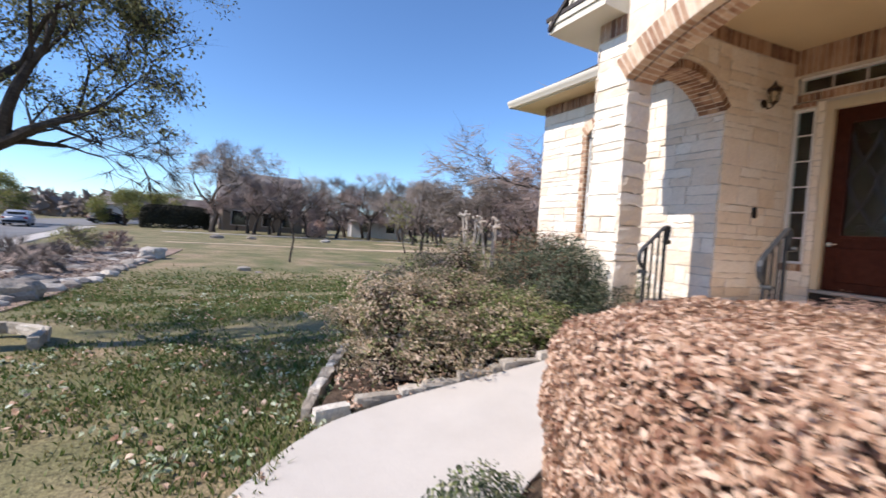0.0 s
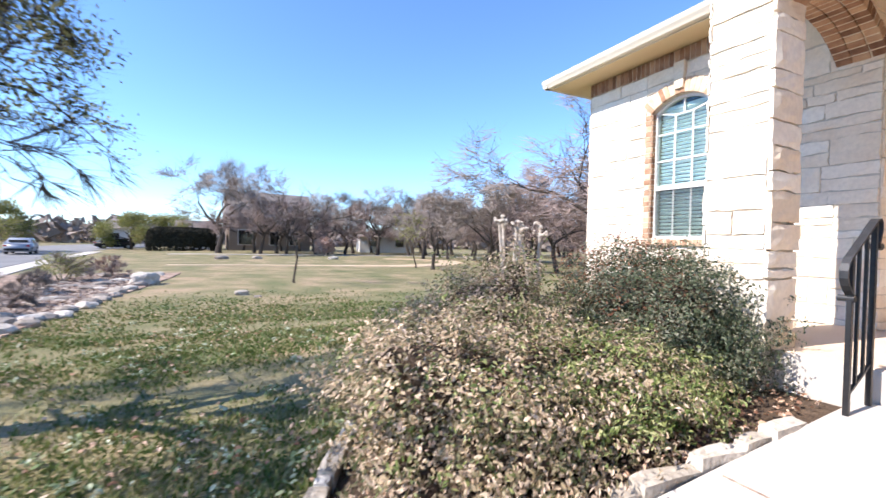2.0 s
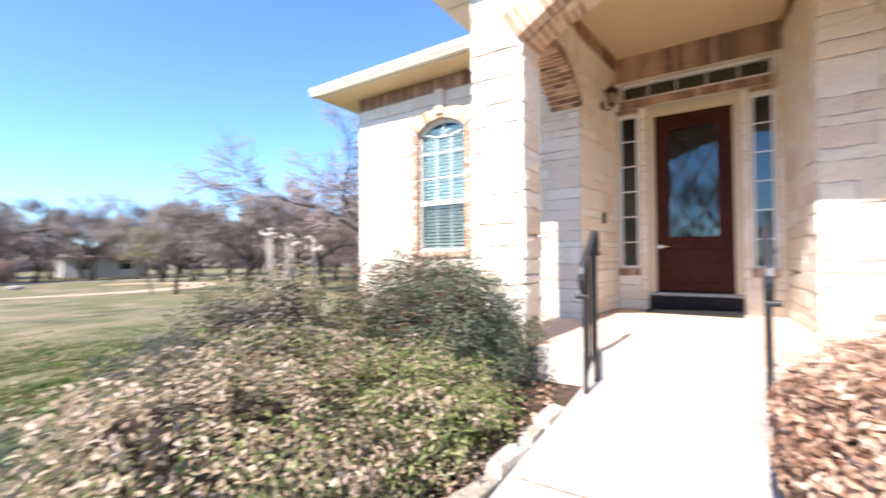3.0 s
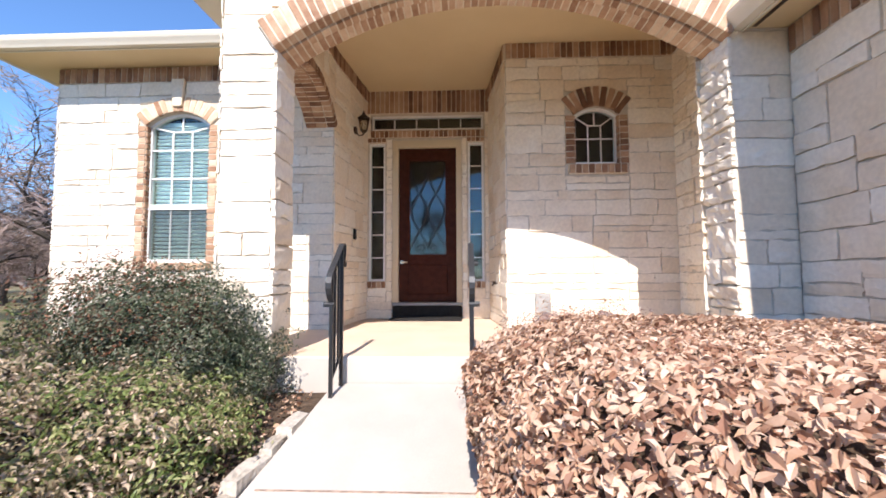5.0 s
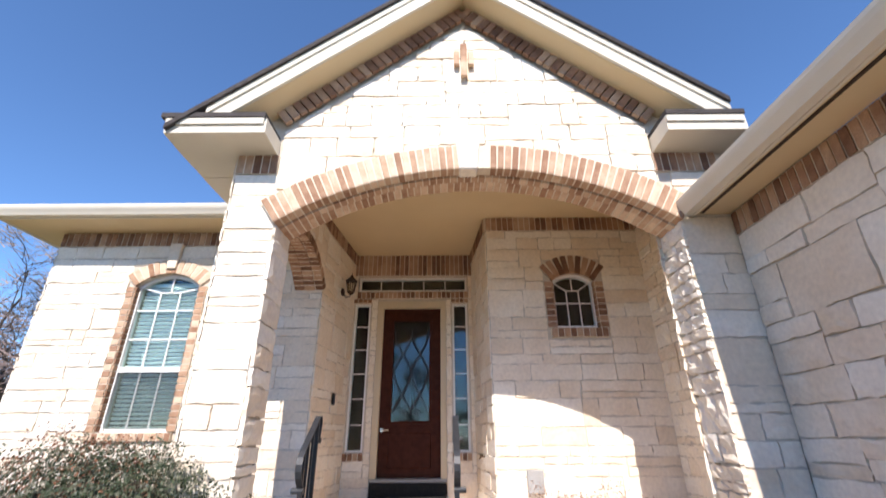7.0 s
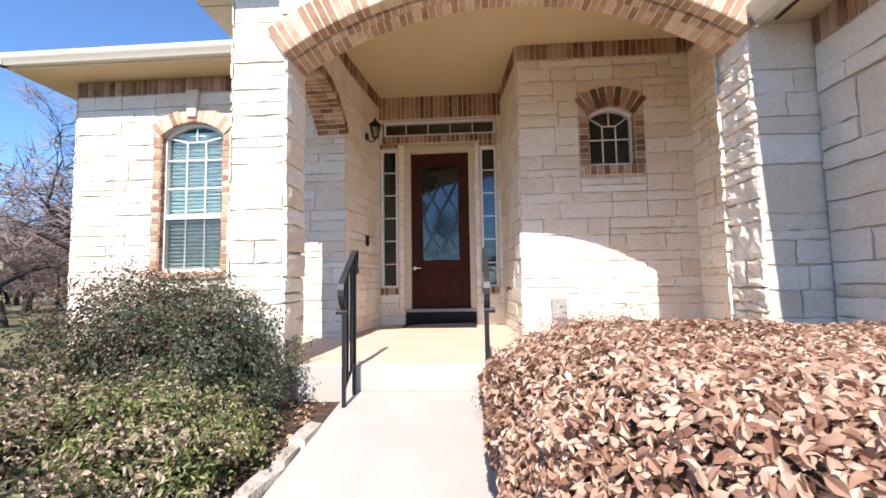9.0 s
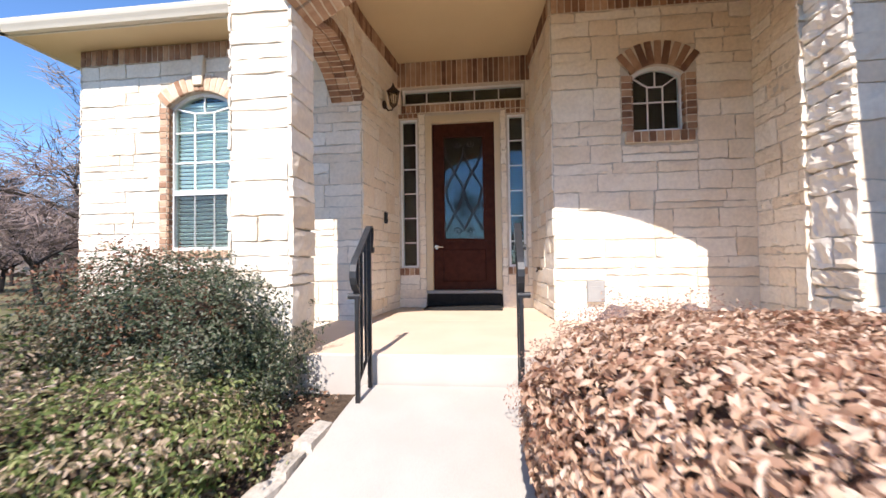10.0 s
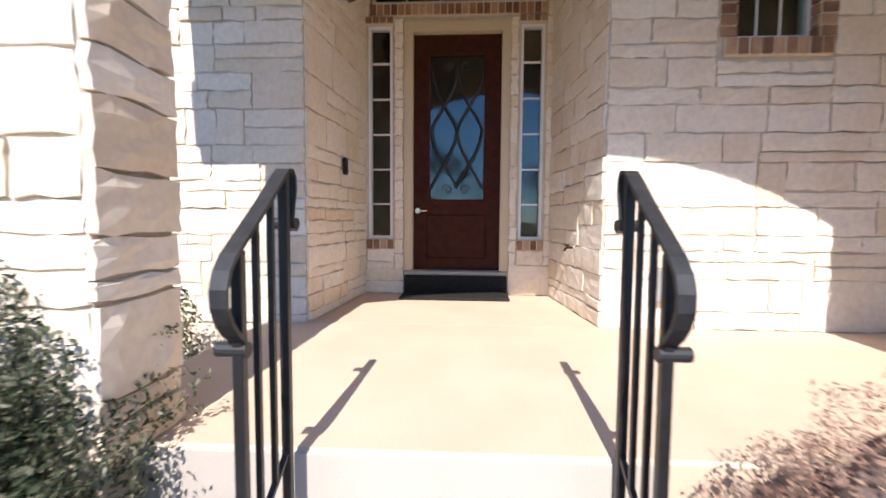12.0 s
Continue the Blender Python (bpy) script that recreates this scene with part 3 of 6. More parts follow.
# main front wall beside the portico, with a tall arched window
main = Wall((XN, 7.45), (XN, 3.83), (-1, 0))       # u = 7.45 - y
WL, WR, WB, WS, WT = 7.45 - 6.262, 7.45 - 5.425, 1.31, 3.06, 3.235
bm = bmesh.new()
for a, b, c, d in ((0, WL, -0.3, 3.85), (WR, 3.62, -0.3, 3.85), (WL, WR, -0.3, WB), (WL, WR, WT, 3.85)):
    main.slab(bm, a, b, c, d, 0, -0.2)
wall_main = wall_part("wall_front", bm, "white limestone front wall with brick frieze")
lay(wall_main, main, 0.0, 3.62, 0.0, 3.63, holes=((WL - 0.10, WR + 0.10, 1.21, 3.36),), lo=None, seed=21)
soldiers(wall_main, main, 0.0, 3.62, 3.63, 3.83, 0.03)
def window_bricks(parent, wall, wl, wr, wb, ws, wt, surround=0.155, sill=0.10, head=0.24, pale=False, spread=1.06):
    stack(parent, wall, wl - surround, wl, wb, ws, 0.03, pale=pale)
    stack(parent, wall, wr, wr + surround, wb, ws, 0.03, pale=pale)
    n = round((ws - wb) / 0.075)
    for i in range(n):
        w = wb + (i + 0.5) * (ws - wb) / n
        for u in (wl + 0.006, wr - 0.006):
            # reveal bricks stay brown, which also paints in the shade of the recess
            brick(parent, wall.matrix(u, w, -0.028), 0.022, 0.085, (ws - wb) / n - 0.015)
    if sill > 0.14:
        soldiers(parent, wall, wl, wr, wb - sill / 2, wb - 0.005, 0.055)
        soldiers(parent, wall, wl, wr, wb - sill, wb - sill / 2, 0.045)
    else:
        soldiers(parent, wall, wl - surround * 0.7, wr + surround * 0.7, wb - sill, wb - 0.005, 0.055, pale=pale)
    half, rise = (wr - wl) / 2, wt - ws
    r = (half * half + rise * rise) / (2 * rise)
    a = math.asin(half / r) * spread
    arch_bricks(parent, wall, (wl + wr) / 2, wt - r, r, r + head, -a, a, -0.07, 0.034, 0.068, pale=pale)
    return r
# pale brick on this surround puts the sun's brightness into the colour
window_bricks(wall_main, main, WL, WR, WB, WS, WT, 0.10, head=0.20, pale=True, spread=1.0)
bm = bmesh.new()
ku = (WL + WR) / 2 
prism(bm, [main.at(ku - 0.085, WT + 0.42, 0.065), main.at(ku + 0.085, WT + 0.42, 0.065), main.at(ku + 0.06, WT + 0.06, 0.065), main.at(ku - 0.06, WT + 0.06, 0.065)], main.n * -0.06)
bmesh.ops.bevel(bm, geom=bm.edges[:], offset=0.008, segments=1, affect="EDGES")
part("keystone", bm, STONE, wall_main, "pale limestone keystone")


def arched_bar(bm, wall, cu, cw, r, a0, a1, width, d0, d1, n=14):
    for i in range(n):
        a, b = a0 + (a1 - a0) * i / n, a0 + (a1 - a0) * (i + 1) / n
        p = lambda q, rr: wall.at(cu + rr * math.sin(q), cw + rr * math.cos(q), d0)
        prism(bm, [p(a, r - width), p(b, r - width), p(b, r), p(a, r)], wall.n * (d1 - d0))


def bar(bm, wall, p, q, width, d0, d1):
    a, b = Vector(p), Vector(q)
    s = Vector((-(b - a).y, (b - a).x)).normalized() * width / 2
    prism(bm, [wall.at(*(a + s), d0), wall.at(*(b + s), d0), wall.at(*(b - s), d0), wall.at(*(a - s), d0)], wall.n * (d1 - d0))


def arched_window(name, label, wall, wl, wr, wb, ws, wt, mid=None, cols=3, blinds=True):
    ob = thing(name, label, "window", kind="structure")
    half, rise, cu = (wr - wl) / 2, wt - ws, (wl + wr) / 2
    r = (half * half + rise * rise) / (2 * rise)
    a = math.asin(half / r)
    fw, z = 0.035, -0.05
    bm = bmesh.new()
    bar(bm, wall, (wl + fw / 2, wb), (wl + fw / 2, ws), fw, z - 0.07, z)
    bar(bm, wall, (wr - fw / 2, wb), (wr - fw / 2, ws), fw, z - 0.07, z)
    bar(bm, wall, (wl + fw, wb + fw / 2), (wr - fw, wb + fw / 2), fw, z - 0.07, z + 0.005)
    arched_bar(bm, wall, cu, wt - r, r, -a, a, fw, z - 0.07, z)
    if mid:
        bar(bm, wall, (wl + fw, mid), (wr - fw, mid), 0.06, z - 0.065, z - 0.005)
    part("window_frame", bm, WHITE, ob)
    mw = 0.018 if mid else 0.014
    spring = ws + rise * 0.25
    boxed = spring - (0.10 if mid else 0.13)
    head = boxed - (0.24 if mid else 0.17)
    bm = bmesh.new()
    uu = [wl + fw + (wr - wl - 2 * fw) * i / cols for i in range(1, cols)]
    for u in uu:
        bar(bm, wall, (u, wb + fw), (u, boxed), mw, z - 0.045, z - 0.03)
    levels = [head] + ([mid + (head - mid) * 0.5] if mid else [])
    for w in levels:
        bar(bm, wall, (wl + fw, w), (wr - fw, w), mw, z - 0.0455, z - 0.0295)
    bar(bm, wall, (uu[0], boxed), (uu[-1], boxed), mw, z - 0.0458, z - 0.0292)
    bar(bm, wall, (uu[0], boxed), (wl + fw, ws + 0.01), mw, z - 0.044, z - 0.0285)
    bar(bm, wall, (uu[-1], boxed), (wr - fw, ws + 0.01), mw, z - 0.044, z - 0.0285)
    bar(bm, wall, (cu, boxed), (cu, wt - fw), mw, z - 0.0435, z - 0.028)
    part("muntin", bm, WHITE, ob)
    bm = bmesh.new()
    ring = [wall.at(wl + 0.01, wb + 0.01, z - 0.048), wall.at(wr - 0.01, wb + 0.01, z - 0.048)]
    ring += [wall.at(cu + (r - 0.01) * math.sin(q), wt - r + (r - 0.01) * math.cos(q), z - 0.048) for q in [a - 2 * a * i / 12 for i in range(13)]]
    prism(bm, ring, wall.n * 0.004)
    pane = part("pane", bm, GLASS, ob)
    pane.visible_shadow = False
    if mid:
        bm = bmesh.new()
        wall.slab(bm, wl + fw, wr - fw, wb + fw, mid - 0.03, z - 0.018, z - 0.0165)
        part("insect_screen", bm, SCREEN, ob, "grey insect screen over the lower sash")
    if blinds:
        bl = thing("window_blind", "white horizontal slat blind behind the window", "blind")
        head = ws + 0.03
        n = int((head - wb) / 0.05)
        for i in range(n):
            w = wb + 0.05 + i * 0.05
            bm = bmesh.new()
            prism(bm, [wall.at(wl + 0.04, w + 0.014, -0.135), wall.at(wr - 0.04, w + 0.014, -0.135), wall.at(wr - 0.04, w - 0.014, -0.165), wall.at(wl + 0.04, w - 0.014, -0.165)], Vector((0, 0, 0.003)))
            part("slat", bm, BLIND, bl)
        bm = bmesh.new()
        wall.slab(bm, wl + 0.03, wr - 0.03, head, head + 0.05, -0.18, -0.12)
        part("head_rail", bm, BLIND, bl)
    # a shallow box behind, its near-black colour standing in for the dim room
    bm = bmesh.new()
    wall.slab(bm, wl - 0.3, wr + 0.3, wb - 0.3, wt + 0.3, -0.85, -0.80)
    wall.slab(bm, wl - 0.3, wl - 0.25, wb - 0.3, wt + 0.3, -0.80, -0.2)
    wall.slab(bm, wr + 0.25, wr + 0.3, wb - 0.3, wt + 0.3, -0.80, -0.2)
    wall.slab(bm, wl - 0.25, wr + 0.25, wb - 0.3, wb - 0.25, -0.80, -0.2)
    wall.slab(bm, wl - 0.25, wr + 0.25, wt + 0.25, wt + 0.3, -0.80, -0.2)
    tagged(part("wall_inner", bm, DARK), "near-black box standing in for the dim room behind the window", "wall", kind="structure")
    # reveal over the arch
    bm = bmesh.new()
    us = [wl + (wr - wl) * i / 12 for i in range(13)]
    wall.curved(bm, us, lambda u: wt - r + math.sqrt(r * r - (u - cu) ** 2) if abs(u - cu) < half else ws, lambda u: wt + 0.004, -0.004, -0.196)
    tagged(part("trim_window_head", bm, MORTAR), "curved window head", "trim", kind="structure")
    return ob


arched_window("window_1", "tall white arched window with grid and blinds", main, WL, WR, WB, WS, WT, mid=2.016)
# house side wall, round the corner
house_side = Wall((XN, 7.45), (12.0, 7.45), (0, 1))
bm = bmesh.new()
house_side.slab(bm, 0.2, 6.2, -0.6, 3.85, 0, -0.2)
wall_left = wall_part("wall_left", bm, "white limestone side wall of the house")
lay(wall_left, house_side, -0.02, 1.2, -0.2, 3.63, seed=23)

# door recess
rec_l = Wall((XN, 3.83), (XD, 3.695), (-0.1, -1))
bm = bmesh.new()
rec_l.slab(bm, 0.0, 1.35, 0.2, CEIL + 0.1, 0, -0.12)
wall_rec_l = wall_part("wall_recess_a", bm, "cream limestone wall beside the front door")
lay(wall_rec_l, rec_l, 0.0, 1.33, FLOOR, CEIL - 0.2, seed=31)
soldiers(wall_rec_l, rec_l, 0.0, 1.33, CEIL - 0.2, CEIL, 0.03)
rec_r = Wall((XN, 1.675), (XD, 1.80), (-0.09, 1))
bm = bmesh.new()
rec_r.slab(bm, 0.0, 1.35, 0.2, CEIL + 0.1, 0, -0.12)
wall_rec_r = wall_part("wall_recess_b", bm, "cream limestone wall beside the front door")
lay(wall_rec_r, rec_r, 0.0, 1.33, FLOOR, CEIL - 0.2, seed=32)
soldiers(wall_rec_r, rec_r, 0.0, 1.33, CEIL - 0.2, CEIL, 0.03)
doorw = Wall((XD, 3.72), (XD, 1.78), (-1, 0))      # u = 3.72 - y
DU = lambda y: 3.72 - y
bm = bmesh.new()
SLB, SLT = 1.05, 3.20
for y0, y1, c, d in ((3.72, 3.664, 0.3, CEIL + 0.1), (3.414, 3.297, 0.3, 3.40), (2.225, 2.12, 0.3, 3.40), (1.883, 1.78, 0.3, CEIL + 0.1),
                     (3.664, 3.414, 0.3, SLB), (2.12, 1.883, 0.3, SLB), (3.664, 3.414, SLT, 3.41), (2.12, 1.883, SLT, 3.41), (3.297, 2.225, 3.24, 3.41), (3.664, 1.883, 3.64, CEIL + 0.1)):
    doorw.slab(bm, DU(y0), DU(y1), c, d, 0, -0.15)
wall_door = wall_part("wall_door", bm, "limestone wall round the front door with brick lintels")
lay(wall_door, doorw, DU(3.72), DU(3.30), FLOOR, 3.27, holes=((DU(3.685), DU(3.395), 0.94, 3.27),), seed=33, proud=0.02)
lay(wall_door, doorw, DU(2.22), DU(1.78), FLOOR, 3.27, holes=((DU(2.14), DU(1.865), 0.94, 3.27),), seed=34, proud=0.02)
lay(wall_door, doorw, 0.0, DU(3.64), 3.27, 3.67, seed=35, proud=0.02)
lay(wall_door, doorw, DU(1.86), DU(1.78), 3.27, 3.67, seed=36, proud=0.02)
soldiers(wall_door, doorw, 0.0, 1.94, 3.67, CEIL, 0.035)
soldiers(wall_door, doorw, DU(3.64), DU(1.86), 3.28, 3.395, 0.05, 0.07)
for y0, y1 in ((3.685, 3.395), (2.14, 1.865)):
    soldiers(wall_door, doorw, DU(y0), DU(y1), 0.94, 1.045, 0.05, 0.07)
    soldiers(wall_door, doorw, DU(y0), DU(y1), 3.205, 3.275, 0.05, 0.07)

# nook wall with the small window
nook = Wall((XN, 1.675), (XN, -0.38), (-1, 0))     # u = 1.675 - y
NL, NR, NB, NS, NT = 1.675 - 0.841, 1.675 - 0.293, 2.49, 3.10, 3.21
bm = bmesh.new()
for a, b, c, d in ((0, NL, 0.2, CEIL + 0.1), (NR, 2.055, 0.2, CEIL + 0.1), (NL, NR, 0.2, NB), (NL, NR, NT, CEIL + 0.1)):
    nook.slab(bm, a, b, c, d, 0, -0.2)
wall_nook = wall_part("wall_nook", bm, "limestone wall under the porch with a small window")
lay(wall_nook, nook, 0.0, 2.055, FLOOR, CEIL - 0.2, holes=((NL - 0.11, NR + 0.11, 2.34, 3.40),), seed=41)
soldiers(wall_nook, nook, 0.0, 2.055, CEIL - 0.2, CEIL, 0.03)
window_bricks(wall_nook, nook, NL, NR, NB, NS, NT, 0.11, 0.125, 0.25, spread=0.98)
arched_window("window_2", "small white arched window with nine panes", nook, NL, NR, NB, NS, NT, blinds=False)
nook_r = Wall((XR, -0.38), (XN, -0.38), (0, 1))
bm = bmesh.new()
nook_r.slab(bm, 0.0, XN - XR + 0.2, 0.0, CEIL + 0.1, 0, -0.2)
wall_nook_r = wall_part("wall_nook_side", bm, "cream limestone return wall of the porch")
lay(wall_nook_r, nook_r, 0.0, XN - XR, FLOOR, CEIL - 0.2, seed=42, rough=0.008)
soldiers(wall_nook_r, nook_r, 0.0, XN - XR, CEIL - 0.2, CEIL, 0.03)

# garage wing
gar = Wall((GARAGE_X, GARAGE_Y), (XF, GARAGE_Y), (0, 1))
bm = bmesh.new()
gar.slab(bm, 0.0, XF - GARAGE_X, -0.4, 3.06, 0, -0.2)
box(bm, (GARAGE_X, -7.0, -0.4), (GARAGE_X + 0.2, GARAGE_Y - 0.2, 3.06))
wall_garage = wall_part("wall_garage", bm, "white limestone garage wall with brick frieze")
lay(wall_garage, gar, -0.02, XF - GARAGE_X - 0.03, -0.3, 2.83, seed=43, proud=0.026, rough=0.004, size=1.2)
soldiers(wall_garage, gar, 0.0, XF - GARAGE_X - 0.03, 2.83, 3.04, 0.03)
gar_f = Wall((GARAGE_X, -3.0), (GARAGE_X, GARAGE_Y), (-1, 0))
lay(wall_garage, gar_f, 0.0, 3.0 + GARAGE_Y, -0.3, 2.83, seed=44)
soldiers(wall_garage, gar_f, 0.0, 3.0 + GARAGE_Y, 2.83, 3.04, 0.03)

hook = thing("wall_hook", "small dark hose bib on the stone wall", "tap", rec_r.at(0.55, 1.02, 0.03))
bm = bmesh.new()
tube(bm, [(0, 0, 0), (0, 0.05, 0), (0, 0.07, -0.03)], 0.012, 6)
part("spout", bm, BRONZE, hook)
bm = bmesh.new()
tube(bm, [(0, 0.045, 0.01), (0, 0.045, 0.03)], 0.022, 8)
part("valve_wheel", bm, BRONZE, hook)

# porch slab with the step, and its ceiling
bm = bmesh.new()
box(bm, (4.06, -0.38, 0.0), (XN, Y0 - 0.02, FLOOR), 0.012)
box(bm, (XN + 0.001, 1.6, 0.1), (XD + 0.1, 3.9, FLOOR - 0.001))
tagged(part("floor_porch", bm, PORCH), "tan stained concrete porch slab", "floor", kind="structure")
bm = bmesh.new()
box(bm, (4.045, 2.0, 0.05), (4.058, 3.745, FLOOR - 0.006), 0.004)
tagged(part("trim_step", bm, CONCRETE), "pale concrete step riser", "step", kind="structure")
bm = bmesh.new()
box(bm, (XR - 0.02, -0.38, CEIL), (XD + 0.1, PIER_L + 0.2, CEIL + 0.05))
tagged(part("ceiling", bm, SOFFIT), "tan painted porch ceiling", "ceiling", kind="structure")

# ---- roofs ----
def roof_sheet(name, label, corners, material=SHINGLE, thick=0.05):
    bm = bmesh.new()
    prism(bm, corners, (0, 0, thick))
    return tagged(part(name, bm, material), label, "roof", kind="structure")


RX = 3.55
gable_roof = thing("roof_gable", "dark shingled gable roof with cream rakes", "roof", kind="structure")
for s, w in ((1, 2.68), (-1, 2.36)):
    bm = bmesh.new()
    e = (RIDGE_Y + s * w, APEX - PITCH * w)
    prism(bm, [(RX - 0.045, RIDGE_Y, APEX), (9.5, RIDGE_Y, APEX), (9.5, e[0], e[1]), (RX - 0.045, e[0], e[1])], (0, 0, 0.055))
    part("shingles", bm, SHINGLE, gable_roof)
    bm = bmesh.new()
    prism(bm, [(RX, RIDGE_Y, APEX - 0.005), (RX, RIDGE_Y + s * 2.36, APEX - 0.005 - PITCH * 2.36), (RX, RIDGE_Y + s * 2.36, APEX - 0.22 - PITCH * 2.36), (RX, RIDGE_Y, APEX - 0.23)], (0.03, 0, 0))
    prism(bm, [(RX - 0.018, RIDGE_Y, APEX - 0.005), (RX - 0.018, RIDGE_Y + s * 2.36, APEX - 0.005 - PITCH * 2.36), (RX - 0.018, RIDGE_Y + s * 2.36, APEX - 0.075 - PITCH * 2.36), (RX - 0.018, RIDGE_Y, APEX - 0.075)], (0.017, 0, 0))
    part("rake_board", bm, FASCIA, gable_roof)
    bm = bmesh.new()
    prism(bm, [(RX + 0.03, RIDGE_Y, APEX - 0.21), (RX + 0.03, RIDGE_Y + s * 2.36, APEX - 0.21 - PITCH * 2.36), (RX + 0.03, RIDGE_Y + s * 2.36, APEX - 0.23 - PITCH * 2.36), (RX + 0.03, RIDGE_Y, APEX - 0.23)], (XF - RX, 0, 0))
    part("soffit", bm, SOFFIT, gable_roof)
# boxed returns of the eaves
for y0, y1 in ((3.82, 4.72), (-0.45, 0.26)):
    bm = bmesh.new()
    prism(bm, [(RX, y0, 3.72), (RX, y0, 3.87), (XR, y0, 3.87), (XR, y0, 3.705), (XF - 0.05, y0, 3.705)], (0, y1 - y0, 0))
    part("eave_return", bm, FASCIA, gable_roof)
    bm = bmesh.new()
    box(bm, (RX - 0.03, y0 + 0.01, 3.872), (XF + 0.1, y1 + (0.04 if y0 > 1 else 0), 3.92))
    part("return_flashing", bm, SHINGLE, gable_roof)
    bm = bmesh.new()
    box(bm, (RX - 0.02, y0 + 0.02, 3.80), (RX - 0.001, y1 - 0.002, 3.87), 0.004)
    part("drip_board", bm, FASCIA, gable_roof)
bm = bmesh.new()
box(bm, (XR + 0.001, Y0 - 0.05, 3.70), (9.0, 4.70, 3.72))
box(bm, (XR + 0.001, 4.70, 3.70), (9.0, 4.72, 3.87))
part("side_soffit", bm, FASCIA, gable_roof)


def gutter(parent, a, b, out, z0=0.0):
    """An ogee gutter from a to b, lying against a fascia; out is the side it hangs on."""
    prof = [(0, 0.13), (0, 0.0), (0.07, 0.0), (0.085, 0.03), (0.11, 0.07), (0.12, 0.10), (0.12, 0.13), (0.108, 0.13), (0.105, 0.10), (0.09, 0.05), (0.065, 0.015), (0.012, 0.015), (0.012, 0.13)]
    o = Vector(out)
    ring = [Vector(a) + o * d + Vector((0, 0, h)) for d, h in prof]
    bm = bmesh.new()
    prism(bm, ring, Vector(b) - Vector(a))
    return part("gutter", bm, FASCIA, parent)


main_roof = thing("roof_main", "dark shingled main roof with cream gutter and tan soffit", "roof", kind="structure")
EX, EY = 5.36, 7.92
bm = bmesh.new()
prism(bm, [(EX, EY, 3.96), (EX, 4.3, 3.96), (9.6, 4.3, 6.5), (9.6, EY - 4.2, 6.5)], (0, 0, 0.04))
prism(bm, [(EX, EY, 3.96), (9.6, EY - 4.2, 6.5), (14.0, EY - 4.2, 6.5), (14.0, EY, 3.96)], (0, 0, 0.04))
part("shingles", bm, SHINGLE, main_roof)
bm = bmesh.new()
box(bm, (EX + 0.02, 4.3, 3.835), (XN, EY - 0.02, 3.85))
box(bm, (XN + 0.001, 7.45, 3.835), (14.0, EY - 0.02, 3.85))
part("soffit", bm, SOFFIT, main_roof)
bm = bmesh.new()
box(bm, (EX, 4.3, 3.83), (EX + 0.019, EY, 3.97))
box(bm, (EX + 0.02, EY - 0.019, 3.83), (14.0, EY, 3.97))
part("fascia", bm, FASCIA, main_roof)
gutter(main_roof, (EX - 0.001, 4.26, 3.845), (EX - 0.001, EY + 0.1, 3.845), (-1, 0, 0))
gutter(main_roof, (EX - 0.1, EY + 0.001, 3.845), (14.0, EY + 0.001, 3.845), (0, 1, 0))

garage_roof = thing("roof_garage", "dark shingled garage roof with cream gutter", "roof", kind="structure")
GE = 0.06
bm = bmesh.new()
prism(bm, [(0.78, GE, 3.15), (XF - 0.02, GE, 3.15), (XF - 0.02, -2.3, 3.15 + 2.36 * 0.6), (3.1, -2.3, 3.15 + 2.36 * 0.6)], (0, 0, 0.04))
prism(bm, [(0.78, GE, 3.15), (3.1, -2.3, 4.55), (3.1, -7, 4.55), (0.78, -7, 3.15)], (0, 0, 0.04))
part("shingles", bm, SHINGLE, garage_roof)
bm = bmesh.new()
box(bm, (0.80, GARAGE_Y + 0.03, 3.04), (XF - 0.03, GE - 0.02, 3.055))
box(bm, (0.80, -7, 3.04), (GARAGE_X, GARAGE_Y + 0.029, 3.055))
part("soffit", bm, SOFFIT, garage_roof)
bm = bmesh.new()
box(bm, (0.78, GE - 0.019, 3.01), (XF - 0.03, GE, 3.16))
box(bm, (0.78, -7, 3.01), (0.799, GE - 0.02, 3.16))
part("fascia", bm, FASCIA, garage_roof)
gutter(garage_roof, (0.70, GE + 0.001, 3.02), (XF - 0.03, GE + 0.001, 3.02), (0, 1, 0))
bm = bmesh.new()
box(bm, (0.95, GE - 0.10, 3.034), (XF - 0.06, GE - 0.07, 3.0395))
part("soffit_vent", bm, BRONZE, garage_roof, "thin dark vent strip in the soffit")
# rear slopes and walls, closing the house
bm = bmesh.new()
prism(bm, [(3.93, -7, 3.9), (3.93, -0.46, 3.9), (9.6, -0.46, 6.2), (9.6, -7, 6.2)], (0, 0, 0.04))
prism(bm, [(9.601, -7, 6.2), (9.601, 3.7, 6.45), (14.0, 3.7, 3.96), (14.0, -7, 3.96)], (0, 0, 0.04))
part("rear_shingles", bm, SHINGLE, main_roof)
bm = bmesh.new()
box(bm, (GARAGE_X + 0.201, -7.0, -0.4), (12.0, -6.8, 3.06))
wall_part("wall_right", bm, "plain far side wall of the house", STONE)
bm = bmesh.new()
box(bm, (12.0, -7.0, -0.8), (12.2, 7.45, 5.5))
wall_part("wall_back", bm, "plain rear wall of the house", STONE)

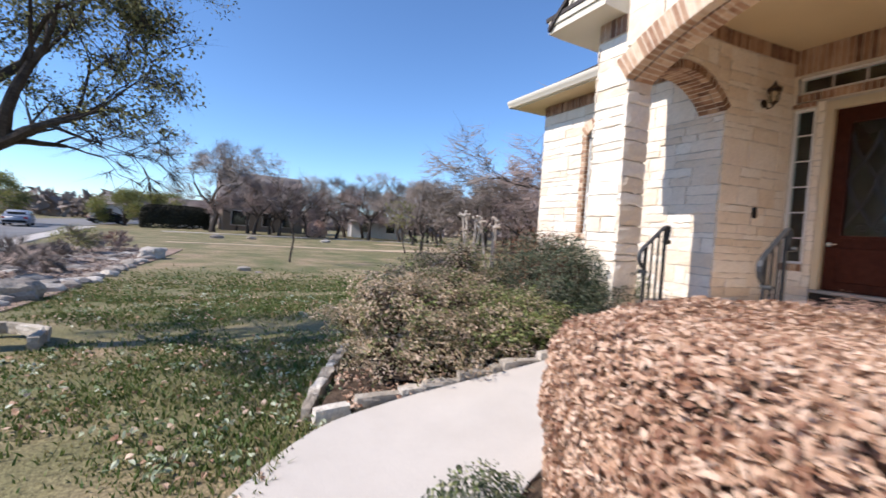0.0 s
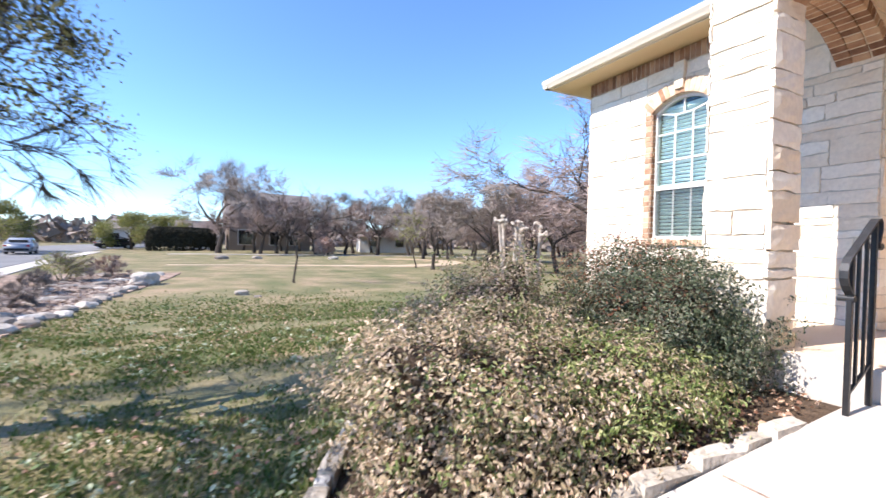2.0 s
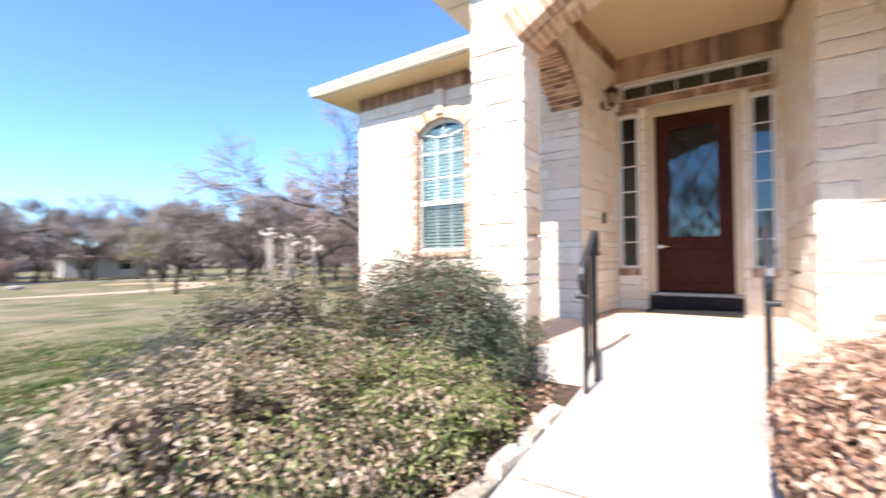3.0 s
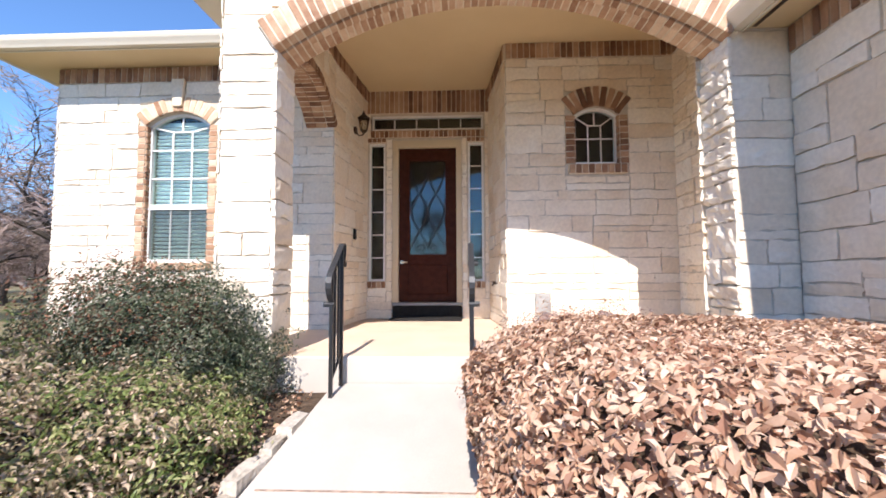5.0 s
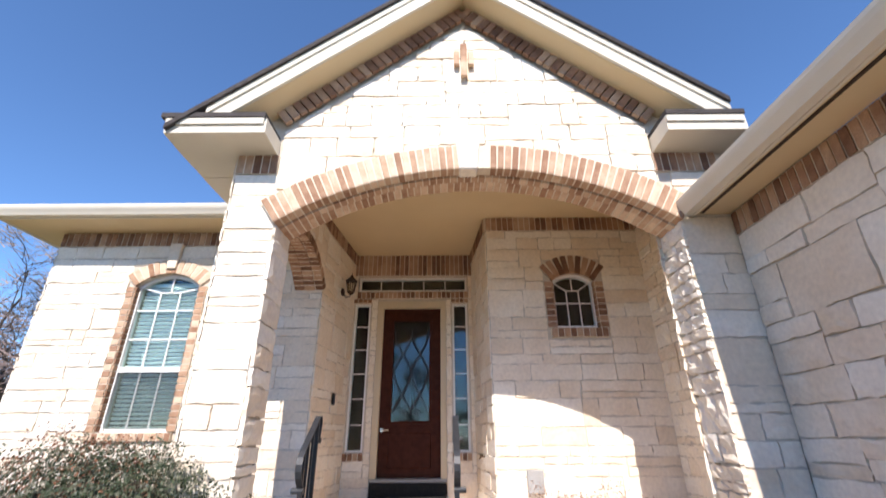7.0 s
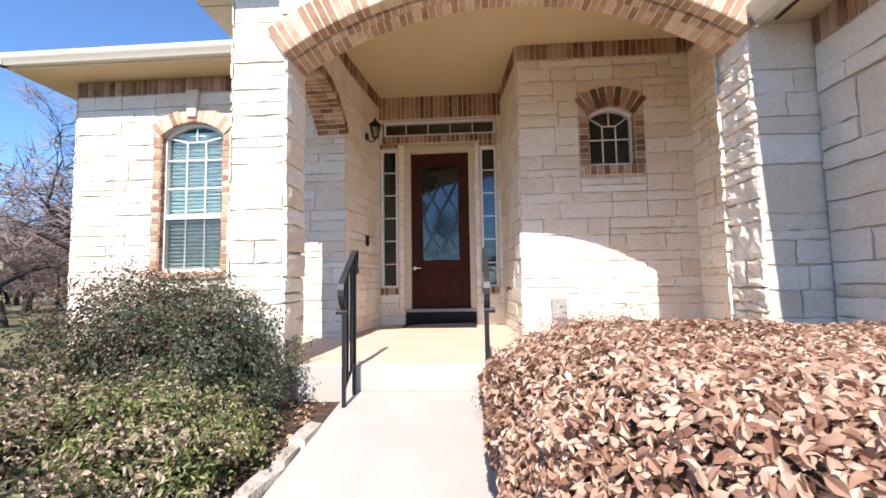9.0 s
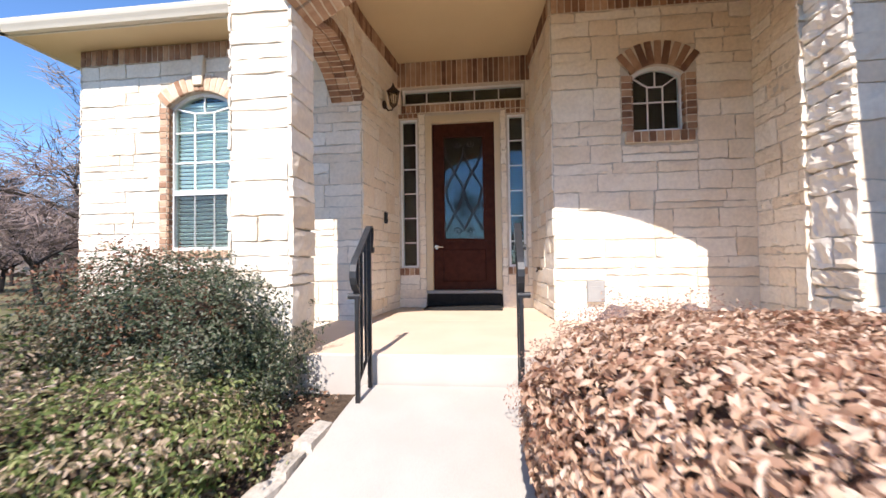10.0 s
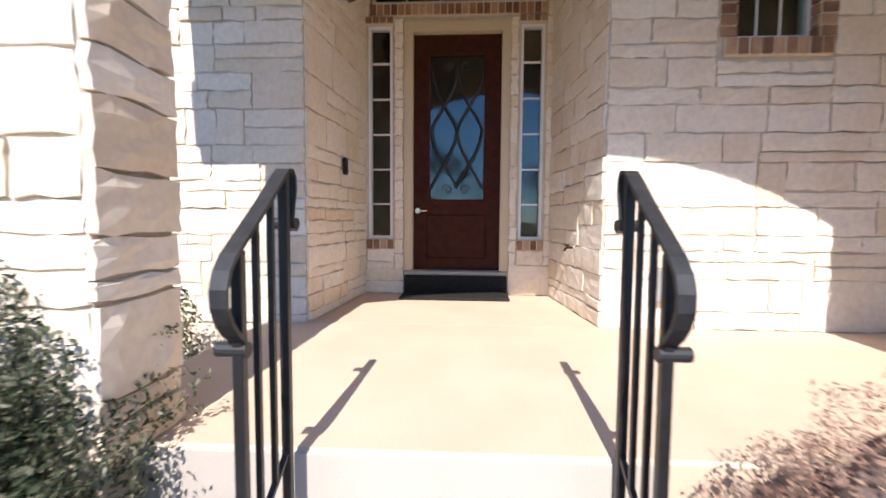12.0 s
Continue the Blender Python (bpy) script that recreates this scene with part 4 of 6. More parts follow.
# ---- front door, lights, rails ----
door = thing("door_1", "closed red-brown wooden front door with a lattice-patterned glass", "door", kind="structure")
bm = bmesh.new()
d0, d1 = -0.11, -0.065
DL, DR, DB, DT = DU(3.204), DU(2.307), 0.725, 3.133
GL, GR, GB, GT = DU(3.035), DU(2.478), 1.46, 2.93
for a, b, c, d in ((DL, GL, DB, DT), (GR, DR, DB, DT), (GL, GR, DB, GB), (GL, GR, GT, DT)):
    doorw.slab(bm, a, b, c, d, d0, d1)
part("door_leaf", bm, WOOD, door)
bm = bmesh.new()
for a, b, c, d in ((GL - 0.035, GL, GB - 0.035, GT + 0.035), (GR, GR + 0.035, GB - 0.035, GT + 0.035), (GL, GR, GB - 0.035, GB), (GL, GR, GT, GT + 0.035)):
    doorw.slab(bm, a, b, c, d, d1 + 0.001, d1 + 0.018)
part("glass_moulding", bm, WOOD, door)
bm = bmesh.new()
doorw.slab(bm, DL + 0.14, DR - 0.14, DB + 0.12, GB - 0.16, d1 + 0.001, d1 + 0.012)
bmesh.ops.bevel(bm, geom=bm.edges[:], offset=0.01, segments=1, affect="EDGES")
part("raised_panel", bm, WOOD, door)
bm = bmesh.new()
doorw.slab(bm, GL, GR, GB, GT, -0.092, -0.088)
pane = part("pane", bm, GLASS, door)
pane.visible_shadow = False
# curling iron pattern in the glass
bm = bmesh.new()
gw, gh, gc = GR - GL, GT - GB, (GL + GR) / 2
for s in (-1, 1):
    for i0, f0 in ((0, 0.02), (1, 0.5)):
        for flip in (0, 1):
            pts = []
            for i in range(17):
                f = i / 16
                x = gc + s * gw * (0.47 - 0.47 * math.sin(f * math.pi / 2) ** 1.3) if flip else gc + s * gw * 0.47 * math.sin(f * math.pi / 2) ** 1.3
                pts.append(doorw.at(x, GB + 0.09 + (f0 * 0.94 + f * 0.47) * (gh - 0.12) * 0.98, -0.080))
            tube(bm, pts, 0.017, 6)
for s in (-1, 1):
    for cw, sg in ((GB + 0.10, 1), (GT - 0.10, -1)):
        pts = [doorw.at(gc + s * (0.09 + 0.06 * (1 - i / 18) * math.cos(i * 0.5)), cw + sg * 0.06 * (1 - i / 18) * math.sin(i * 0.5), -0.079) for i in range(17)]
        tube(bm, pts, 0.014, 6)
bmesh.ops.create_icosphere(bm, subdivisions=1, radius=0.028, matrix=Matrix.Translation(doorw.at(gc, (GB + GT) / 2, -0.08)))
part("grille", bm, IRON, door, "dark scrolled iron grille")
bm = bmesh.new()
c = doorw.at(DL + 0.045, 1.34, d1)
tube(bm, [c, c + doorw.n * 0.012], 0.03, 10)
tube(bm, [c + doorw.n * 0.012, c + doorw.n * 0.045], 0.01, 8)
tube(bm, [c + doorw.n * 0.045, c + doorw.n * 0.045 + doorw.t * 0.10], 0.009, 8)
part("door_handle", bm, CHROME, door, "satin nickel lever handle")
bm = bmesh.new()
for a, b, c, d in ((DU(3.297), DL, 0.66, 3.239), (DR, DU(2.225), 0.66, 3.239), (DL, DR, DT, 3.239)):
    doorw.slab(bm, a, b, c, d, -0.12, 0.018)
    doorw.slab(bm, a + 0.012, b - 0.012, c + 0.01, d - 0.012, 0.0185, 0.026)
part("door_frame", bm, TRIM, door, "tan painted door frame")
bm = bmesh.new()
doorw.slab(bm, DU(3.30), DU(2.22), 0.675, 0.72, -0.12, 0.05)
bmesh.ops.bevel(bm, geom=bm.edges[:], offset=0.01, segments=1, affect="EDGES")
part("threshold", bm, GREY_PLASTIC, door, "dull grey metal threshold")
bm = bmesh.new()
doorw.slab(bm, DU(3.28), DU(2.24), FLOOR, 0.674, -0.12, 0.06)
part("sill_base", bm, RUBBER, door, "black rubber kick step under the threshold")
door_mat = thing("door_mat", "dark rubber mat at the front door", "door mat", (XD - 0.24, 2.76, FLOOR))
bm = boxes(((-0.15, -0.53, 0.0), (0.16, 0.53, 0.03)), bevel=0.008)
part("mat_base", bm, RUBBER, door_mat)
bm = bmesh.new()
for i in range(9):
    box(bm, (-0.13 + i * 0.03, -0.5, 0.031), (-0.115 + i * 0.03, 0.5, 0.042))
part("ribs", bm, RUBBER, door_mat)


def glazing(name, label, y0, y1, c, d, n, across):
    ob = thing(name, label, "window", kind="structure")
    a, b = DU(y0), DU(y1)
    fw = 0.028
    bm = bmesh.new()
    for p, q, r, s in ((a, a + fw, c, d), (b - fw, b, c, d), (a + fw, b - fw, c, c + fw), (a + fw, b - fw, d - fw, d)):
        doorw.slab(bm, p, q, r, s, -0.09, -0.01)
    part("window_frame", bm, WHITE, ob)
    bm = bmesh.new()
    for i in range(1, n):
        if across:
            u = a + (b - a) * i / n
            doorw.slab(bm, u - 0.008, u + 0.008, c + fw, d - fw, -0.07, -0.045)
        else:
            w = c + (d - c) * i / n
            doorw.slab(bm, a + fw, b - fw, w - 0.008, w + 0.008, -0.07, -0.045)
    part("muntin", bm, WHITE, ob)
    for i in range(n):
        bm = bmesh.new()
        if across:
            doorw.slab(bm, a + (b - a) * i / n + 0.002, a + (b - a) * (i + 1) / n - 0.002, c + 0.01, d - 0.01, -0.062, -0.058)
        else:
            doorw.slab(bm, a + 0.01, b - 0.01, c + (d - c) * i / n + 0.002, c + (d - c) * (i + 1) / n - 0.002, -0.062, -0.058)
        pn = part("pane", bm, GLASS, ob)
        pn.visible_shadow = False
    return ob


glazing("window_3", "narrow sidelight of six panes beside the door", 3.664, 3.414, SLB, SLT, 6, False)
glazing("window_4", "narrow sidelight of six panes beside the door", 2.12, 1.883, SLB, SLT, 6, False)
glazing("window_5", "low transom of five panes over the door", 3.626, 1.883, 3.41, 3.64, 5, True)
# the hall behind is an added box, with its dimness painted near-black
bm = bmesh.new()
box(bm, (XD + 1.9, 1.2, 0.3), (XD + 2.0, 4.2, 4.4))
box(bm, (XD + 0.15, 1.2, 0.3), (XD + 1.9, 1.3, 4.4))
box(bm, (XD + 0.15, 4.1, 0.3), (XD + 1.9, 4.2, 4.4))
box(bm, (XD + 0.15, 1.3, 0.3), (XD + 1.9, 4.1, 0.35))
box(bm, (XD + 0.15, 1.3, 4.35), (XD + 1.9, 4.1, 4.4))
tagged(part("wall_hall", bm, DARK), "near-black box standing in for the dim hall behind the front door", "wall", kind="structure")

# carriage lamp on the recess wall
lamp = thing("wall_lamp", "dark bronze lantern on the stone wall by the door", "wall lamp", rec_l.at(0.67, 3.25, 0.03))
n, t = rec_l.n, rec_l.t
bm = bmesh.new()
tube(bm, [Vector((0, 0, -0.06)) + n * 0.0, Vector((0, 0, -0.06)) + n * 0.02], 0.055, 12)
part("back_plate", bm, BRONZE, lamp)
bm = bmesh.new()
tube(bm, [n * 0.02 + Vector((0, 0, -0.08)), n * 0.06 + Vector((0, 0, -0.14)), n * 0.12 + Vector((0, 0, -0.13)), n * 0.13 + Vector((0, 0, -0.08))], 0.010, 6)
part("arm", bm, BRONZE, lamp)
c = n * 0.13
bm = bmesh.new()
tube(bm, [c + Vector((0, 0, z)) for z in (-0.075, -0.06, 0.10)], [0.035, 0.045, 0.075], 6)
part("lantern_glass", bm, GLASS_LAMP, lamp)
bm = bmesh.new()
tube(bm, [c + Vector((0, 0, z)) for z in (-0.11, -0.085, -0.07)], [0.012, 0.04, 0.052], 6)
tube(bm, [c + Vector((0, 0, z)) for z in (0.10, 0.115, 0.16, 0.18, 0.22)], [0.088, 0.085, 0.03, 0.018, 0.004], 6)
for k in range(6):
    a = math.pi * k / 3
    o = Vector((math.cos(a), math.sin(a), 0))
    tube(bm, [c + o * 0.048 + Vector((0, 0, -0.07)), c + o * 0.08 + Vector((0, 0, 0.105))], 0.006, 4)
part("cage", bm, BRONZE, lamp)
bell = thing("doorbell", "small black doorbell on the stone wall", "doorbell", rec_l.at(0.67, 1.71, 0.03))
bm = bmesh.new()
prism(bm, [t * 0.035 + Vector((0, 0, -0.075)), t * -0.035 + Vector((0, 0, -0.075)), t * -0.035 + Vector((0, 0, 0.075)), t * 0.035 + Vector((0, 0, 0.075))], n * 0.03)
bmesh.ops.bevel(bm, geom=bm.edges[:], offset=0.008, segments=2, affect="EDGES")
part("housing", bm, IRON, bell)
bm = bmesh.new()
tube(bm, [n * 0.03 + Vector((0, 0, -0.035)), n * 0.036 + Vector((0, 0, -0.035))], 0.018, 10)
part("button", bm, IRON_TOP, bell)
outlet = thing("outlet_box", "grey covered outlet box on the stone wall", "outlet", nook.at(0.41, 0.79, 0.03))
bm = boxes(((-0.05, -0.09, -0.11), (0.0, 0.09, 0.12)), bevel=0.008)
part("cover", bm, GREY_PLASTIC, outlet)
bm = boxes(((-0.052, -0.06, -0.07), (-0.041, 0.06, 0.06)), bevel=0.004)
part("flap", bm, GREY_PLASTIC, outlet)


def rail(at, label, away):
    ob = thing("handrail", label, "handrail", at, "rails of the front step")
    z0 = at[2]
    h = lambda z: z - z0
    pts = [(0.004, 0.90), (0.006, 0.925), (-0.012, 0.95), (-0.038, 0.97), (-0.064, 1.0), (-0.082, 1.04), (-0.083, 1.08), (-0.068, 1.12), (-0.036, 1.155), (0.012, 1.19), (0.13, 1.277), (0.245, 1.368), (0.272, 1.385), (0.298, 1.388), (0.315, 1.37), (0.318, 1.33), (0.305, 1.285), (0.295, 1.245), (0.305, 1.215), (0.325, 1.208)]
    bm = bmesh.new()
    ribbon(bm, [(x, h(z)) for x, z in pts], 0.042, 0.012)
    part("top_rail", bm, IRON_TOP, ob, "worn black flat handrail")
    for x, z in ((0.002, 0.92), (0.318, 1.226)):
        bm = bmesh.new()
        tube(bm, [(x - 0.001, -0.022 * away, h(z)), (x + 0.001, 0.058 * away, h(z))], 0.019, 12)
        part("scroll_end", bm, IRON_TOP, ob)
    for x, top in ((0.0, 1.165), (0.27, 1.375)):
        bm = boxes(((x - 0.014, -0.014, -0.06), (x + 0.014, 0.014, h(top))), bevel=0.003)
        part("post", bm, IRON, ob)
    for i in range(1, 3):
        x = 0.27 * i / 3
        lo, hi = 0.36 + 0.15 * i / 3, 1.175 + 0.205 * i / 3
        bm = boxes(((x - 0.008, -0.008, h(lo)), (x + 0.008, 0.008, h(hi))))
        part("baluster", bm, IRON, ob)
    bm = bmesh.new()
    tube(bm, [(0.0, 0, h(0.36)), (0.27, 0, h(0.52))], 0.012, 4)
    part("bottom_rail", bm, IRON, ob)
    return ob


rail((3.70, 3.20, 0.24), "black wrought-iron handrail beside the step", 1)
rail((3.74, 2.165, 0.24), "black wrought-iron handrail beside the step", -1)

# ---- ground and paths ----
def graded(a, b, near, far):
    """Grid lines that are dense near the house."""
    out, x, step = [], a, near
    while x < b:
        out.append(x)
        d = max(0, abs(x - 1) - 9)
        x += min(far, near + d * 0.12)
    return out + [b]


xs, ys = graded(-600, 600, 0.35, 40), graded(-600, 600, 0.35, 40)
verts = [(x, y, ground_z(x, y) + 0.02 * noise.noise(Vector((x * 0.6, y * 0.6, 0)))) for y in ys for x in xs]
nx = len(xs)
faces = [(j * nx + i, j * nx + i + 1, (j + 1) * nx + i + 1, (j + 1) * nx + i) for j in range(len(ys) - 1) for i in range(nx - 1)]
ground = tagged(raw("ground", verts, faces, LAWN), "patchy winter lawn, green with bare tan spots", "lawn", kind="structure")


def strip(name, label, category, left, right, material, height, thick=0.1, n=40, kind="structure"):
    """A laid strip between two edge curves given as points, following the ground."""
    def along(points, f):
        k = f * (len(points) - 1)
        i = min(int(k), len(points) - 2)
        p = [Vector((*points[max(0, min(len(points) - 1, j))], 0)) for j in (i - 1, i, i + 1, i + 2)]
        u = k - i
        return 0.5 * ((2 * p[1]) + (p[2] - p[0]) * u + (2 * p[0] - 5 * p[1] + 4 * p[2] - p[3]) * u * u + (3 * p[1] - p[0] - 3 * p[2] + p[3]) * u ** 3)
    bm = bmesh.new()
    rows = []
    for i in range(n + 1):
        a, b = along(left, i / n), along(right, i / n)
        row = []
        for k in range(5):
            q = a.lerp(b, k / 4)
            row.append((q.x, q.y, height(q.x, q.y)))
        rows.append(row)
    top = [[bm.verts.new(p) for p in r] for r in rows]
    bot = [[bm.verts.new((p[0], p[1], p[2] - thick)) for p in (r[0], r[-1])] for r in rows]
    for i in range(n):
        for k in range(4):
            bm.faces.new((top[i][k], top[i][k + 1], top[i + 1][k + 1], top[i + 1][k]))
        bm.faces.new((top[i][0], top[i + 1][0], bot[i + 1][0], bot[i][0]))
        bm.faces.new((top[i][4], bot[i][1], bot[i + 1][1], top[i + 1][4]))
    return tagged(part(name, bm, material), label, category, kind=kind)


strip("pavement_walk", "pale concrete walkway curving to the porch", "path",
      [(-0.95, -6.0), (-0.95, -2.0), (-0.85, 0.6), (-0.35, 2.0), (0.45, 3.10), (1.2, 3.36), (2.4, 3.30), (3.3, 3.26), (4.022, 3.26)],
      [(0.75, -6.0), (0.75, -2.0), (0.80, 0.0), (0.90, 1.0), (1.15, 1.75), (1.6, 2.10), (2.4, 2.14), (3.3, 2.13), (4.022, 2.13)],
      CONCRETE, lambda x, y: walk_z(x))
for x in (2.62,):
    bm = bmesh.new()
    prism(bm, [(x, 2.16, walk_z(x) - 0.02), (x + 0.012, 2.16, walk_z(x + 0.012) - 0.02), (x + 0.012, 2.16, walk_z(x + 0.012) + 0.002), (x, 2.16, walk_z(x) + 0.002)], (0, 1.08, 0))
    tagged(part("trim_joint", bm, GRAVEL), "dark control joint in the walkway", "joint", kind="structure")
bm = bmesh.new()
ring = [(0.66, 3.42), (1.5, 3.42), (2.6, 3.34), (3.42, 3.30), (4.0, 3.30), (5.8, 3.95), (5.8, 6.9), (3.6, 6.9), (2.2, 6.2), (1.2, 4.8)]
ctr = bm.verts.new((3.0, 4.8, ground_z(3.0, 4.8) + 0.05))
rim = [bm.verts.new((x, y, ground_z(x, y) + 0.045)) for x, y in ring]
for a, b in zip(rim, rim[1:] + rim[:1]):
    bm.faces.new((ctr, a, b))
bmesh.ops.subdivide_edges(bm, edges=bm.edges[:], cuts=5, use_grid_fill=True)
for v in bm.verts:
    v.co.z = ground_z(v.co.x, v.co.y) + 0.05 + 0.025 * noise.noise(v.co * 4)
tagged(part("ground_bed", bm, SOIL_AND_SHADE), "dark mulch of the planting bed", "bed", kind="structure")
bm = bmesh.new()
for j in range(13):
    for i in range(15):
        x, y = 0.95 + i * 0.22, -0.3 + j * 0.2
        bm.verts.new((x, min(y, 2.08), ground_z(x, y) + 0.06 + 0.03 * noise.noise(Vector((x * 3, y * 3, 1)))))
bm.verts.ensure_lookup_table()
for j in range(12):
    for i in range(14):
        bm.faces.new([bm.verts[k] for k in (j * 15 + i, j * 15 + i + 1, (j + 1) * 15 + i + 1, (j + 1) * 15 + i)])
tagged(part("ground_hedge_bed", bm, SOIL_AND_SHADE), "dark mulch under the hedge", "bed", kind="structure")


def chunk(name, at, size, turn, material, parent=None, seed=1, sub=2, rough=0.18, square=0.35):
    """An angular lump of stone."""
    bm = bmesh.new()
    bmesh.ops.create_icosphere(bm, subdivisions=sub, radius=1.0)
    for v in bm.verts:
        c = v.co.copy()
        q = (abs(c.x) ** 8 + abs(c.y) ** 8 + abs(c.z) ** 8) ** -0.125
        v.co = c * (square * q + 1 - square) * (1 + rough * noise.noise(c * 1.7 + Vector((seed * 3.3, 0, 0))) + rough * 0.5 * noise.noise(c * 4 + Vector((0, seed * 2.1, 0))))
        v.co = Vector((v.co.x * size[0], v.co.y * size[1], v.co.z * size[2]))
    ob = part(name, bm, material, parent)
    ob.matrix_basis = pose(*at, 0, 0, turn)
    return ob


def slab_stone(name, at, size, turn, material, parent, seed):
    """A split, squared block with broken arrises."""
    bm = bmesh.new()
    bmesh.ops.create_cube(bm, size=2.0)
    bmesh.ops.subdivide_edges(bm, edges=bm.edges[:], cuts=3, use_grid_fill=True)
    for v in bm.verts:
        c = v.co.copy()
        q = max(0.0, abs(c.x) + abs(c.y) + abs(c.z) - 2.0)
        k = 1 - 0.10 * q + 0.16 * noise.noise(c * 1.3 + Vector((seed * 3.3, 0, 0))) + 0.14 * noise.noise(c * 3.1 + Vector((0, seed * 2.1, 0)))
        v.co = Vector((c.x * size[0] * (1 - 0.05 * q), c.y * size[1] * k, c.z * size[2] * k))
    ob = part(name, bm, material, parent)
    ob.matrix_basis = pose(*at, 0, 0, turn)
    return ob


def edging(label, path, seed):
    ob = thing("stone_edging", label, "edging", (path[0][0], path[0][1], 0), "bed edging")
    base = Vector((path[0][0], path[0][1], 0))
    dr = random.Random(seed)
    for (ax, ay), (bx, by) in zip(path, path[1:]):
        a, b = Vector((ax, ay, 0)), Vector((bx, by, 0))
        d, s = (b - a), 0.0
        while s < d.length - 0.05:
            ln = min(dr.uniform(0.20, 0.46), d.length - s)
            c = a + d.normalized() * (s + ln / 2)
            z = max(ground_z(c.x, c.y), walk_z(c.x) - 0.02)
            slab_stone("edging_stone", (c.x - base.x, c.y - base.y, z - 0.012), (ln / 2 + 0.003, 0.046 + dr.uniform(-0.010, 0.010), 0.066 + dr.uniform(-0.008, 0.010)), math.degrees(math.atan2(d.y, d.x)) + dr.uniform(-3, 3), EDGE_STONE, ob, dr.randint(1, 99))
            s += ln
    return ob


edging("pale rough limestone edging along the walkway", [(0.64, 3.44), (0.95, 3.47), (1.5, 3.44), (2.2, 3.38), (2.9, 3.32), (3.42, 3.30)], 3)
edging("pale rough limestone edging beside the lawn", [(0.60, 3.50), (0.72, 3.85), (0.98, 4.4), (1.35, 5.1), (1.9, 5.9), (2.6, 6.5)], 4)
edging("pale limestone ring round the tree", [(-1.72, 6.2), (-1.75, 6.75), (-2.2, 7.1), (-2.8, 7.0), (-3.1, 6.4), (-2.9, 5.85), (-2.3, 5.6), (-1.85, 5.75)], 5)


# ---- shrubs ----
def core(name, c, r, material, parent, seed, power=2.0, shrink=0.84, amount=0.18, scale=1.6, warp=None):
    """A shrub's uneven filler; its colour stands for twigs and the shade between them."""
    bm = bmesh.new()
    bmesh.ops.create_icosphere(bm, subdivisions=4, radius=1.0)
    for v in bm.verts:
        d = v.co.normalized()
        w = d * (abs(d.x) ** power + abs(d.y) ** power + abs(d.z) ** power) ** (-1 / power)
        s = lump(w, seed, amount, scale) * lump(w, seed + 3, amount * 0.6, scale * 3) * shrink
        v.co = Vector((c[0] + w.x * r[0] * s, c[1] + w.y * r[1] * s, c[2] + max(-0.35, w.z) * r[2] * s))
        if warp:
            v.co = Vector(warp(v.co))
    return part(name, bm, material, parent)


def stems(name, base, r, top, count, material, parent, seed, thick=0.006, lean=0.35):
    dr = random.Random(seed)
    bm = bmesh.new()
    for _ in range(count):
        a, q = dr.uniform(0, 6.283), math.sqrt(dr.random())
        x, y = base[0] + math.cos(a) * q * r[0], base[1] + math.sin(a) * q * r[1]
        h = top * dr.uniform(0.7, 1.1)
        lx, ly = dr.gauss(0, lean) * 0.3, dr.gauss(0, lean) * 0.3
        pts = [(x, y, base[2]), (x + lx * 0.5 + dr.gauss(0, 0.02), y + ly * 0.5, base[2] + h * 0.55), (x + lx, y + ly, base[2] + h)]
        tube(bm, pts, [thick, thick * 0.8, thick * 0.5], 4)
    return tagged(part(name, bm, material, parent), kind="stuff")


def shrub(name, label, c, r, seed, sets, inside=SOIL_AND_SHADE, power=2.0, amount=0.18, scale=1.6, group="", depth=0.16, shrink=0.82, low=-0.55, warp=None):
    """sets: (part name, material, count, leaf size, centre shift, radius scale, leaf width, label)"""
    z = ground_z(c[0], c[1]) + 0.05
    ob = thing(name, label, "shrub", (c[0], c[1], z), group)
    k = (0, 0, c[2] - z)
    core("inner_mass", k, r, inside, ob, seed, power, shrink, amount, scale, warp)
    stems("stem", (0, 0, -0.02), (r[0] * 0.6, r[1] * 0.6), c[2] - z, 24, TWIG, ob, seed, 0.008)
    for i, (pn, m, count, size, shift, rs, wide, lab) in enumerate(sets):
        cc = (k[0] + shift[0], k[1] + shift[1], k[2] + shift[2])
        pts = blob_points(count, cc, (r[0] * rs[0], r[1] * rs[1], r[2] * rs[2]), seed if i == 0 else seed + i, amount, scale, depth, low, power, warp)
        pts = [p for p in pts if p[0][2] > 0.0]
        leaves(pn, m, pts, size, ob, lab, seed + i, wide)
    return ob


def hedge_bend(p):
    """The hedge's front follows the curve of the walkway."""
    x, y = p[0] + 2.16, p[1] + 1.0
    return (p[0] + 0.46 * smoothstep(0.2, 2.2, y) * max(0.0, (3.45 - x) / 2.55), p[1], p[2])


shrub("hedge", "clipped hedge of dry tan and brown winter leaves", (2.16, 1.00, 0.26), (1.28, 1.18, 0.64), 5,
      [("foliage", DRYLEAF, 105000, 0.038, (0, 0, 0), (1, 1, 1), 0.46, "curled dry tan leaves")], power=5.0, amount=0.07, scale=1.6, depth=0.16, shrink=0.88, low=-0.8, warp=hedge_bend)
MOTTLED = lambda n, k: [("foliage", ABELIA, n * 2, 0.034, (0, 0, 0), (1, 1, 1), 0.42, ""), ("fresh_foliage", FRESH, k * 2, 0.038, (0.05, -0.1, 0.03), (0.98, 0.95, 0.98), 0.36, "fresh green leaves")]
